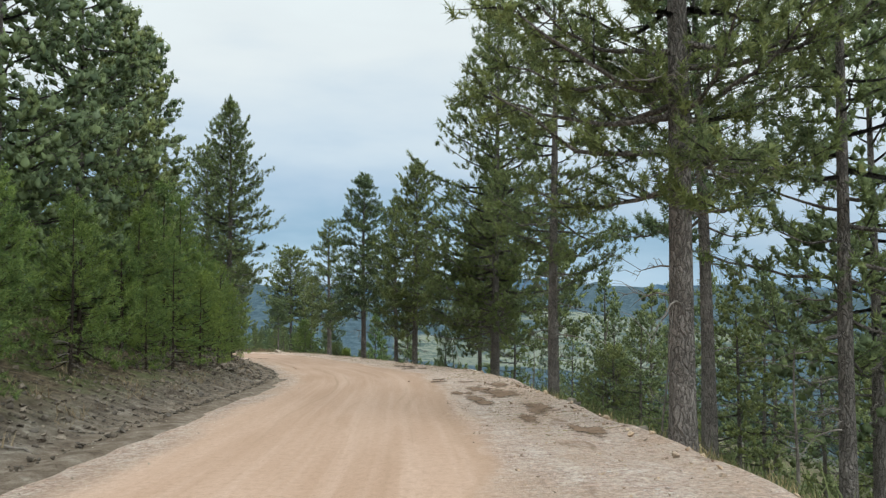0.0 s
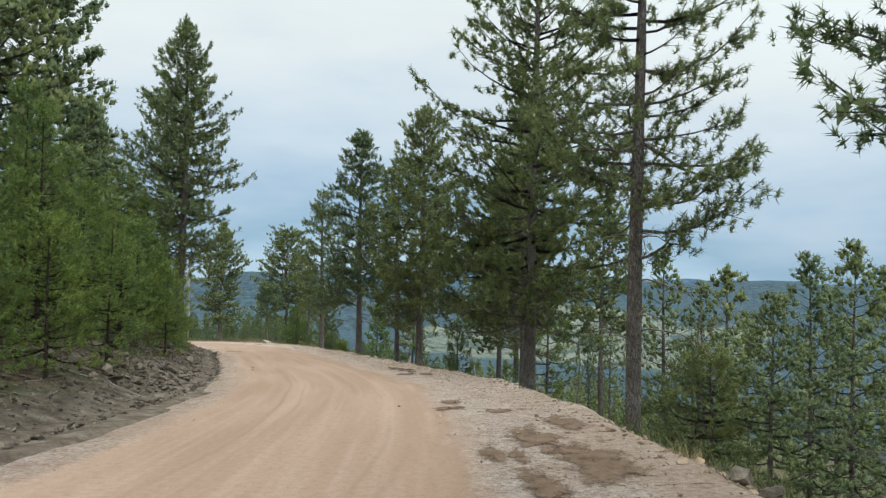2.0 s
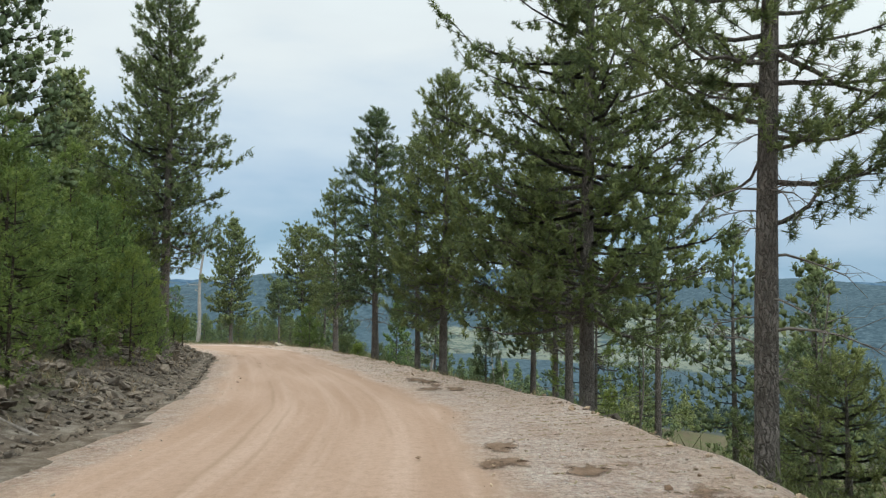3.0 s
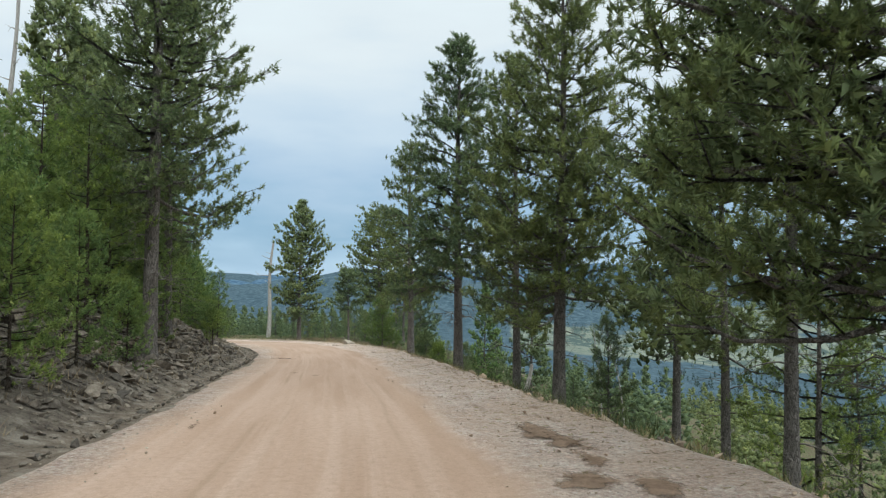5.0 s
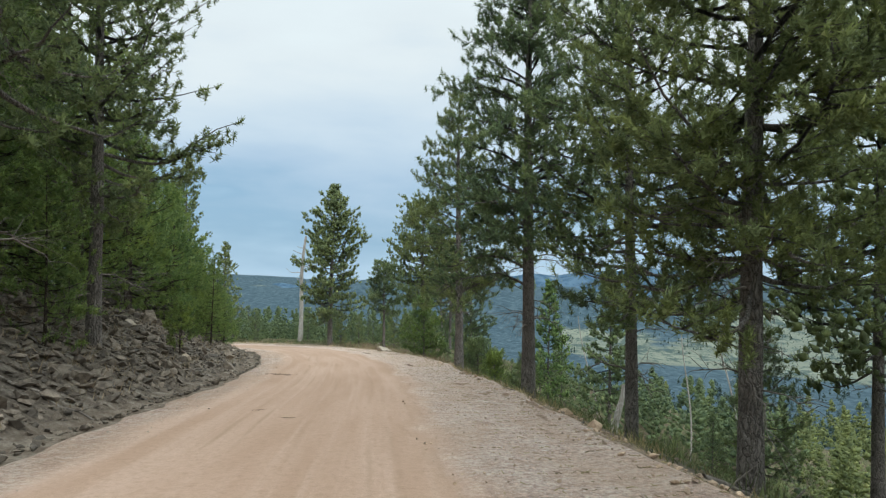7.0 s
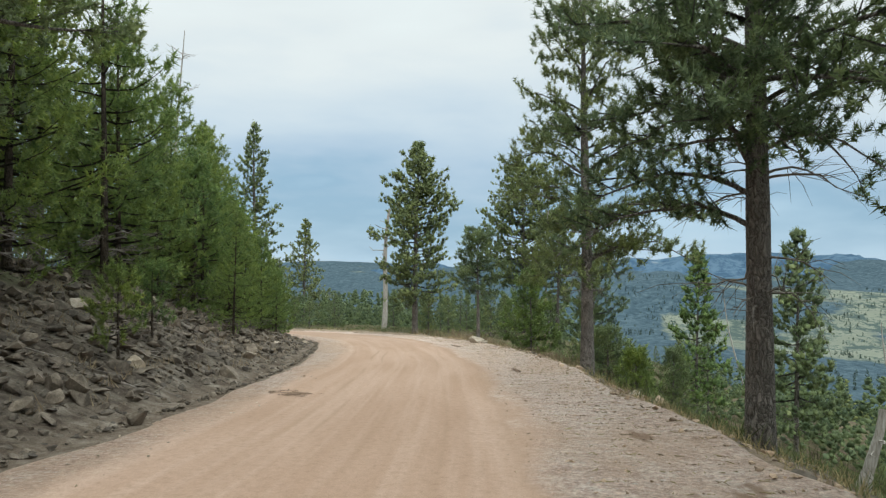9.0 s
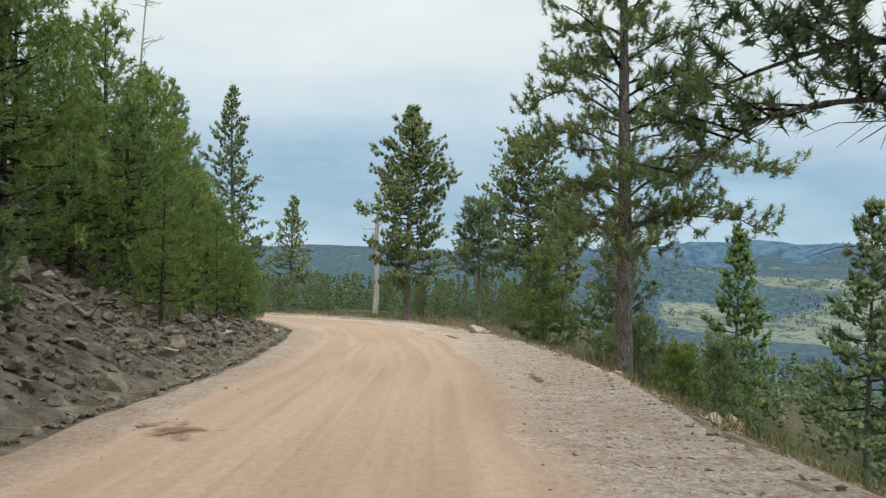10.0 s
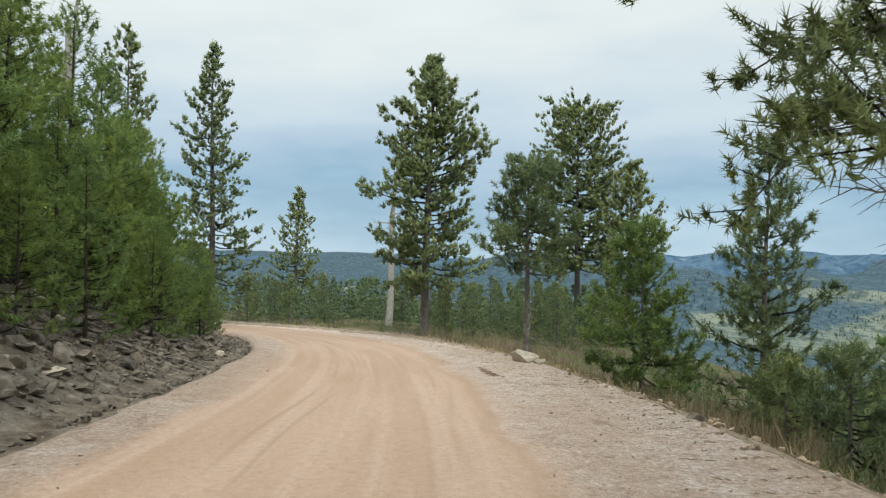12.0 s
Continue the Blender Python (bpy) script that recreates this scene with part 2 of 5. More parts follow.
def make_needles(name, dark, light, tip):
    """Needle bunches, each blade with its own tone; light passes through in part."""
    m = bpy.data.materials.new(name)
    m.use_nodes = True
    nt = m.node_tree
    nt.nodes.clear()
    out = nt.nodes.new("ShaderNodeOutputMaterial")
    rnd = nt.nodes.new("ShaderNodeNewGeometry").outputs["Random Per Island"]
    tree = nt.nodes.new("ShaderNodeObjectInfo").outputs["Random"]
    clump = noise_tex(nt, place(nt), 1.3, 3, 0.6)
    c = ramp(nt, rnd, [(0.0, dark), (0.55, light), (0.93, light), (1.0, tip)])
    c = mix(nt, soften(nt, clump, 0.38, 0.66), c, mix(nt, 1.0, c, (1.45, 1.35, 1.1), "MULTIPLY"))
    c = mix(nt, tree, mix(nt, 1.0, c, (0.80, 0.86, 0.95), "MULTIPLY"), mix(nt, 1.0, c, (1.15, 1.06, 0.92), "MULTIPLY"))
    d = node(nt, "ShaderNodeBsdfPrincipled", Base_Color=c, Roughness=0.55)
    d.inputs["Specular IOR Level"].default_value = 0.3
    t = node(nt, "ShaderNodeBsdfTranslucent", Color=c)
    s = nt.nodes.new("ShaderNodeMixShader")
    s.inputs[0].default_value = 0.45
    nt.links.new(d.outputs[0], s.inputs[1])
    nt.links.new(t.outputs[0], s.inputs[2])
    nt.links.new(s.outputs[0], out.inputs[0])
    return m


def make_rock(name, dark, light):
    m, nt, b = material(name)
    p = place(nt)
    rnd = nt.nodes.new("ShaderNodeNewGeometry").outputs["Random Per Island"]
    n1, n2 = noise_tex(nt, p, 6.0, 6, 0.65), noise_tex(nt, p, 45.0, 4, 0.7)
    c = mix(nt, soften(nt, n1, 0.35, 0.68), dark, light)
    c = mix(nt, rnd, mix(nt, 1.0, c, grey(0.6), "MULTIPLY"), mix(nt, 1.0, c, (1.3, 1.24, 1.15), "MULTIPLY"))
    c = mix(nt, 0.3, c, ramp(nt, n2, [(0.3, grey(0.15)), (0.7, grey(0.85))]), "OVERLAY")
    nt.links.new(c, b.inputs["Base Color"])
    b.inputs["Roughness"].default_value = 0.9
    bump(nt, b, calc(nt, "ADD", n1, n2), 0.7, 0.02)
    return m


def make_plain(name, a, c, scale, rough=0.9, stretch=None):
    m, nt, b = material(name)
    co = nt.nodes.new("ShaderNodeTexCoord").outputs["Object"]
    n1 = noise_tex(nt, co, scale, 6, 0.65, stretch)
    rnd = nt.nodes.new("ShaderNodeNewGeometry").outputs["Random Per Island"]
    k = mix(nt, soften(nt, n1, 0.3, 0.7), a, c)
    k = mix(nt, calc(nt, "MULTIPLY", rnd, 0.4), k, mix(nt, 1.0, k, grey(1.5), "MULTIPLY"))
    nt.links.new(k, b.inputs["Base Color"])
    b.inputs["Roughness"].default_value = rough
    bump(nt, b, n1, 0.5, 0.01)
    return m


ROAD = make_road()
GROUND = make_ground()
BARK = make_bark("pine_bark", (0.085, 0.074, 0.066), (0.272, 0.242, 0.220))
BARK_YOUNG = make_bark("young_bark", (0.035, 0.028, 0.022), (0.12, 0.095, 0.075), 2.0)
NEEDLES = make_needles("needles", (0.118, 0.162, 0.080), (0.212, 0.266, 0.128), (0.33, 0.38, 0.21))
NEEDLES_YOUNG = make_needles("young_needles", (0.108, 0.172, 0.060), (0.214, 0.298, 0.096), (0.36, 0.42, 0.15))
NEEDLES_OLIVE = make_needles("olive_needles", (0.128, 0.164, 0.072), (0.224, 0.270, 0.114), (0.34, 0.385, 0.19))
# needles for the remote woods, blue-grey of distance haze put into their colour
NEEDLES_HAZED = make_needles("hazed_needles", (0.045, 0.078, 0.075), (0.082, 0.122, 0.112), (0.12, 0.16, 0.14))
ROCK = make_rock("grey_rock", (0.108, 0.092, 0.077), (0.242, 0.210, 0.178))
ROCK_PALE = make_rock("pale_rock", (0.38, 0.32, 0.26), (0.58, 0.52, 0.44))
CLOD = make_rock("earth_clod", (0.40, 0.30, 0.22), (0.56, 0.44, 0.345))
def make_damp():
    """Damp soil that thins out raggedly to its rim."""
    m, nt, b = material("damp_soil")
    p = place(nt)
    rim = attr(nt, "rim").outputs["Fac"]
    n1, n2 = noise_tex(nt, p, 3.2, 6, 0.7), noise_tex(nt, p, 30.0, 4, 0.7)
    c = mix(nt, soften(nt, n1, 0.35, 0.65), (0.155, 0.10, 0.066), (0.28, 0.19, 0.135))
    c = mix(nt, 0.3, c, ramp(nt, n2, [(0.3, grey(0.15)), (0.7, grey(0.85))]), "OVERLAY")
    nt.links.new(c, b.inputs["Base Color"])
    b.inputs["Roughness"].default_value = 0.9
    b.inputs["Specular IOR Level"].default_value = 0.1
    thick = calc(nt, "SUBTRACT", calc(nt, "ADD", n1, calc(nt, "MULTIPLY", n2, 0.25)), calc(nt, "MULTIPLY", rim, 0.42))
    nt.links.new(calc(nt, "MULTIPLY", soften(nt, thick, 0.26, 0.46), 0.9), b.inputs["Alpha"])
    bump(nt, b, calc(nt, "ADD", n1, n2), 0.6, 0.03)
    return m


DAMP = make_damp()
MUD = make_plain("damp_mud", (0.20, 0.13, 0.085), (0.33, 0.225, 0.155), 5.0, 0.85)
DEADWOOD = make_plain("weathered_wood", (0.22, 0.195, 0.17), (0.46, 0.43, 0.40), 6.0, 0.85, (4, 4, 0.5))
TWIG = make_plain("dead_twig", (0.10, 0.085, 0.075), (0.27, 0.24, 0.21), 5.0)
DRYGRASS = make_plain("dry_grass", (0.22, 0.17, 0.085), (0.42, 0.35, 0.19), 3.0)
SHRUB = make_plain("low_shrub", (0.06, 0.08, 0.03), (0.15, 0.17, 0.07), 3.0)
BRUSH = make_plain("low_brush", (0.17, 0.125, 0.08), (0.31, 0.245, 0.155), 3.0)

# ---------------------------------------------------------------- plan of the road
# centre x, centre y, width of the graded surface
PLAN = [(-0.7, -40, 8.0), (-0.7, -15, 8.0), (-0.7, 0, 8.0), (-0.79, 7.9, 8.2), (-1.23, 14.9, 8.25), (-1.61, 21.6, 8.2), (-2.25, 27.4, 8.15),
        (-3.4, 32.2, 7.85), (-4.88, 37.0, 7.55), (-6.77, 42.75, 7.57), (-8.76, 48.76, 7.74), (-10.78, 54.77, 7.75),
        (-12.96, 60.58, 7.75), (-15.15, 66.25, 8.15), (-17.85, 72.0, 8.6), (-20.44, 76.86, 8.5), (-23.16, 81.35, 8.4),
        (-26.3, 85.5, 8.0), (-29.9, 89.4, 7.6), (-34.4, 93.0, 6.9), (-39.6, 96.05, 6.2), (-47, 99, 5.8), (-57, 101.5, 5.8), (-72, 102, 5.8), (-95, 97, 5.8)]
GX, GY = 0.02667, -0.07018


def spline(nodes, step):
    pts = np.array(nodes, float)
    q = np.vstack([2 * pts[0] - pts[1], pts, 2 * pts[-1] - pts[-2]])
    out = []
    for i in range(1, len(q) - 2):
        a, b, c, d = q[i - 1:i + 3]
        n = max(2, int(np.linalg.norm((c - b)[:2]) / step))
        t = np.linspace(0, 1, n, endpoint=False)[:, None]
        out.append(0.5 * (2 * b + (c - a) * t + (2 * a - 5 * b + 4 * c - d) * t * t + (3 * b - a - 3 * c + d) * t ** 3))
    return np.vstack(out + [pts[-1:]])


LINE = spline(PLAN, 0.4)
TANG = np.gradient(LINE[:, :2], axis=0)
TANG /= np.linalg.norm(TANG, axis=1)[:, None]
SIDE = np.stack([TANG[:, 1], -TANG[:, 0]], 1)
ALONG = np.concatenate([[0], np.cumsum(np.linalg.norm(np.diff(LINE[:, :2], axis=0), axis=1))])


def smooth(v, lo, hi):
    t = np.clip((v - lo) / (hi - lo), 0, 1)
    return t * t * (3 - 2 * t)


def value_noise(x, y, seed=0):
    xi, yi = np.floor(x).astype(np.int64), np.floor(y).astype(np.int64)
    xf, yf = x - xi, y - yi
    xf, yf = xf * xf * (3 - 2 * xf), yf * yf * (3 - 2 * yf)

    def h(a, b):
        k = (a * 374761393 + b * 668265263 + seed * 1442695041) & 0x7FFFFFFF
        k = ((k ^ (k >> 13)) * 1274126177) & 0x7FFFFFFF
        return ((k ^ (k >> 16)) & 0xFFFF) / 65535.0
    return (h(xi, yi) * (1 - xf) + h(xi + 1, yi) * xf) * (1 - yf) + (h(xi, yi + 1) * (1 - xf) + h(xi + 1, yi + 1) * xf) * yf


def fbm(x, y, octaves=4, seed=0):
    x, y = np.asarray(x, float), np.asarray(y, float)
    total, amp, norm = 0, 1.0, 0
    for i in range(octaves):
        total, norm, amp = total + amp * value_noise(x * 2 ** i, y * 2 ** i, seed + i), norm + amp, amp * 0.5
    return total / norm


def nearest(x, y):
    """Index of the nearest centre point and the signed offset from it (right of the road is positive)."""
    x, y = np.atleast_1d(np.asarray(x, float)), np.atleast_1d(np.asarray(y, float))
    idx = np.zeros(len(x), int)
    for i in range(0, len(x), 20000):
        dx = x[i:i + 20000, None] - LINE[None, :, 0]
        dy = y[i:i + 20000, None] - LINE[None, :, 1]
        idx[i:i + 20000] = np.argmin(dx * dx + dy * dy, axis=1)
    rel = np.stack([x, y], 1) - LINE[idx, :2]
    side = (rel * SIDE[idx]).sum(1)
    dist = np.linalg.norm(rel, axis=1)
    return idx, np.where(side >= 0, dist, -dist)


def terrain(x, y):
    """Height of the ground, and the masks for the cut bank, the far hillsides and the open meadows."""
    x, y = np.atleast_1d(np.asarray(x, float)), np.atleast_1d(np.asarray(y, float))
    idx, u = nearest(x, y)
    cx, cy, hw = LINE[idx, 0], LINE[idx, 1], LINE[idx, 2] / 2
    base = GX * cx + GY * cy
    dr, dl = np.maximum(u - hw, 0), np.maximum(-u - hw, 0)
    bend = smooth(ALONG[idx], 121, 138)
    # outer side: a fill slope that falls to the valley
    s1 = 0.42 * (1 - bend) + 0.05 * bend
    knee = 25 - 11 * bend
    reach = s1 * np.minimum(dr, knee) + (0.46 - 0.16 * bend) * np.maximum(dr - knee, 0)
    fall = -105 * (1 - np.exp(-reach / 105))
    # inner side: shallow ditch, stony cut bank, wooded hillside
    steep = 0.30 + 0.15 * smooth(cy, 34, 43) - 0.06 * smooth(cy, 66, 76)
    steep = steep * (1 - 0.75 * bend)
    bank = steep * np.clip(dl - 0.5, 0, 5.9) + steep * 0.55 * np.clip(dl - 6.4, 0, 45) - 0.35 * np.maximum(dl - 70, 0)
    ditch = -0.05 * smooth(dl, 0.0, 0.4) * (1 - smooth(dl, 0.8, 1.6))
    bank = np.maximum(bank, -105 + 0 * bank)
    rough = (fbm(x * 0.9, y * 0.9, 4, 3) - 0.5) * 0.34 * smooth(np.maximum(dr, dl), 0.3, 2.5)
    rough = rough + (fbm(x * 0.11, y * 0.11, 3, 9) - 0.5) * 1.2 * smooth(np.maximum(dr, dl), 4, 14)
    under = -0.04 - 0.2 * (1 - smooth(np.abs(u), hw - 0.9, hw - 0.4))
    z = base + fall + bank + ditch + rough + under
    # valley and the hills beyond it
    r = np.hypot(x, y - 60)
    ang = np.degrees(np.arctan2(-x, y - 60))
    hills = fbm(x / 520 + 3.1, y / 520 + 7.7, 5, 21)
    ridge = 1 - np.abs(2 * fbm(x / 330, y / 330, 5, 33) - 1)
    rise = smooth(r, 820, 2400)
    target = -122 + 46 * (hills - 0.5) * smooth(r, 450, 900) + rise * (70 + 110 * (hills - 0.5) + 80 * (ridge - 0.6))
    target = target - 26 * rise * smooth(ang, 10, 20)
    target = target + 62 * np.exp(-((r - 1490) / 250) ** 2) * (0.45 + 1.1 * hills) * (1 - smooth(np.abs(ang + 8), 22, 40))
    k = smooth(r, 260, 700)
    z = z * (1 - k) + target * k
    cut = (1 - smooth(dr, 0.8, 3.5)) * (u > 0) + (1 - smooth(dl, 0.9 + 3.0 * smooth(cy, 30, 42), 2.6 + 4.4 * smooth(cy, 30, 42))) * (u <= 0)
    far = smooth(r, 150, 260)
    opening = (0.27 - 0.07 * smooth(r, 1080, 1220)) * smooth(r, 880, 1010) * (1 - smooth(r, 1400, 1500)) * (1 - smooth(np.abs(ang + 10), 12, 17)) - 0.03
    fill = (1 - smooth(dr, 0.5, 2.0)) * (u > 0) + 0.38 * (1 - smooth(dl, 0.2, 1.1)) * (u <= 0)
    return z, cut, far, opening, fill


def ground_z(x, y):
    return float(terrain(x, y)[0][0])


# ---------------------------------------------------------------- mesh helpers
def mesh_from(name, verts, faces, mat, smooth_faces=False, uv=None, extra=None, slots=None, normals=None):
    """A mesh out of arrays: verts (n, 3) and faces (m, 3 or 4)."""
    verts, faces = np.asarray(verts, np.float32), np.asarray(faces, np.int32)
    me = bpy.data.meshes.new(name)
    n, k = faces.shape
    me.vertices.add(len(verts))
    me.vertices.foreach_set("co", verts.ravel())
    me.loops.add(n * k)
    me.loops.foreach_set("vertex_index", faces.ravel())
    me.polygons.add(n)
    me.polygons.foreach_set("loop_start", np.arange(0, n * k, k, dtype=np.int32))
    me.polygons.foreach_set("use_smooth", np.full(n, smooth_faces))
    me.materials.append(mat)
    if extra:
        me.materials.append(extra)
        me.polygons.foreach_set("material_index", np.asarray(slots, np.int32))
    if uv is not None:
        layer = me.uv_layers.new(name="UVMap")
        layer.data.foreach_set("uv", np.asarray(uv, np.float32)[faces.ravel()].ravel())
    if normals is not None:
        me.attributes.new("custom_normal", "FLOAT_VECTOR", "POINT").data.foreach_set("vector", np.asarray(normals, np.float32).ravel())
    me.update(calc_edges=True)
    return me


def part(name, me, parent, label=""):
    ob = new(name, me)
    ob.parent = parent
    return tagged(ob, label) if label else ob


def root(name, m, label, category, group="", kind=""):
    ob = new(name)
    ob.empty_display_size = 0.3
    ob.matrix_world = m
    return tagged(ob, label, category, group, kind)


class Tubes:
    """Tapered round branches collected into one mesh."""

    def __init__(self):
        self.v, self.f, self.d, self.n = [], [], [], 0

    def add(self, pts, radii, sides=5):
        pts, radii = np.asarray(pts, float), np.asarray(radii, float)
        d = np.gradient(pts, axis=0)
        d /= np.linalg.norm(d, axis=1)[:, None] + 1e-9
        ref = np.array([0, 0, 1.0]) if abs(d[0, 2]) < 0.8 else np.array([1.0, 0, 0])
        a = np.cross(d, ref)
        a /= np.linalg.norm(a, axis=1)[:, None] + 1e-9
        b = np.cross(d, a)
        th = np.linspace(0, 2 * np.pi, sides, endpoint=False)
        ring = pts[:, None] + radii[:, None, None] * (a[:, None] * np.cos(th)[None, :, None] + b[:, None] * np.sin(th)[None, :, None])
        k = len(pts)
        i, j = np.meshgrid(np.arange(k - 1), np.arange(sides), indexing="ij")
        j2 = (j + 1) % sides
        f = np.stack([i * sides + j, (i + 1) * sides + j, (i + 1) * sides + j2, i * sides + j2], -1).reshape(-1, 4)
        self.v.append(ring.reshape(-1, 3))
        self.d.append(((ring - pts[:, None]) / (radii[:, None, None] + 1e-9)).reshape(-1, 3))
        self.f.append(f + self.n)
        self.n += k * sides

    def mesh(self, name, mat):
        return mesh_from(name, np.vstack(self.v), np.vstack(self.f), mat, True)


OCTA = np.array([(1, 0, 0), (0, 1, 0), (-1, 0, 0), (0, -1, 0), (0, 0, 1), (0, 0, -1.0)])
OCTA_FACES = np.array([(0, 1, 4), (1, 2, 4), (2, 3, 4), (3, 0, 4), (1, 0, 5), (2, 1, 5), (3, 2, 5), (0, 3, 5)])


def needle_bunches(centres, axes, sizes, blades, width, rng, heart=0.5, lift=0.5):
    """Round brushes of needles at the twig ends: slim blades that stand out on all sides of the last hand's breadth of twig, and the packed needles
    at the heart as a small uneven body (coarse bunches) or a few short leaves at all angles (fine ones). Returns the points, the faces and the outward directions by which they take the light."""
    n = len(centres)
    centres, axes, sizes = np.asarray(centres, float), np.asarray(axes, float), np.asarray(sizes, float)
    up = np.array([0, 0, lift])
    parts_v, parts_f, parts_n, base = [], [], [], 0
    if heart and blades < 24:
        e1 = np.cross(axes, rng.normal(size=axes.shape))
        e1 /= np.linalg.norm(e1, axis=1)[:, None] + 1e-9
        e2 = np.cross(axes, e1)
        k = sizes[:, None] * heart * rng.uniform(0.75, 1.5, (n, 6))
        off = (k * OCTA[None, :, 0])[..., None] * e1[:, None] + (k * OCTA[None, :, 1])[..., None] * e2[:, None] + (1.5 * k * OCTA[None, :, 2])[..., None] * axes[:, None]
        parts_v.append((centres[:, None] - (0.3 * sizes[:, None] * axes)[:, None] + off).reshape(-1, 3))
        parts_f.append((np.arange(n)[:, None, None] * 6 + OCTA_FACES[None]).reshape(-1, 3))
        parts_n.append(off.reshape(-1, 3) / (np.linalg.norm(off.reshape(-1, 3), axis=1)[:, None] + 1e-9) + up + rng.normal(size=(n * 6, 3)) * 0.4)
        base = n * 6
    elif heart:
        k = 6
        hc, hs = np.repeat(centres, k, 0), np.repeat(sizes, k)[:, None]
        aim = rng.normal(size=(n * k, 3))
        aim /= np.linalg.norm(aim, axis=1)[:, None] + 1e-9
        hc = hc - np.repeat(axes, k, 0) * hs * rng.uniform(-0.15, 0.75, (n * k, 1)) + aim * hs * heart * 0.5
        corner = [hc + rng.normal(size=(n * k, 3)) * hs * heart * 0.62 for _ in range(3)]
        turn = np.sum(np.cross(corner[1] - corner[0], corner[2] - corner[0]) * (aim + up), 1) < 0
        corner[1][turn], corner[2][turn] = corner[2][turn].copy(), corner[1][turn].copy()
        parts_v.append(np.stack(corner, 1).reshape(-1, 3))
        parts_f.append(np.arange(n * k * 3).reshape(-1, 3))
        parts_n.append(np.repeat(aim + up, 3, 0))
        base = n * k * 3
    c, ax, sz = np.repeat(centres, blades, 0), np.repeat(axes, blades, 0), np.repeat(sizes, blades)
    d = rng.normal(size=(n * blades, 3))
    d /= np.linalg.norm(d, axis=1)[:, None] + 1e-9
    back = rng.uniform(0, 1, len(sz))
    d = d + ax * (0.95 - 0.6 * back)[:, None]
    d /= np.linalg.norm(d, axis=1)[:, None] + 1e-9
    foot = c + ax * ((0.25 - 1.1 * back) * sz)[:, None]
    tip = foot + d * (sz * rng.uniform(0.5, 0.92, len(sz)))[:, None]
    w = np.cross(d, rng.normal(size=d.shape))
    w /= np.linalg.norm(w, axis=1)[:, None] + 1e-9
    wide = (width * sz * rng.uniform(0.7, 1.3, len(sz)))[:, None]
    out = d + up + rng.normal(size=d.shape) * 0.25
    flip = np.sum(np.cross(tip + w * wide - foot, tip - w * wide - foot) * out, 1) < 0
    w[flip] *= -1
    v = np.stack([tip, foot - w * wide, foot + w * wide] if blades >= 24 else [foot, tip + w * wide, tip - w * wide], 1).reshape(-1, 3)
    parts_v.append(v)
    parts_f.append(np.arange(len(v)).reshape(-1, 3) + base)
    parts_n.append(np.repeat(out, 3, 0))
    nn = np.vstack(parts_n)
    return np.vstack(parts_v), np.vstack(parts_f), nn / (np.linalg.norm(nn, axis=1)[:, None] + 1e-9)


def along_curve(pts, s):
    t = np.linspace(0, 1, len(pts))
    return np.array([np.interp(s, t, pts[:, i]) for i in range(3)])


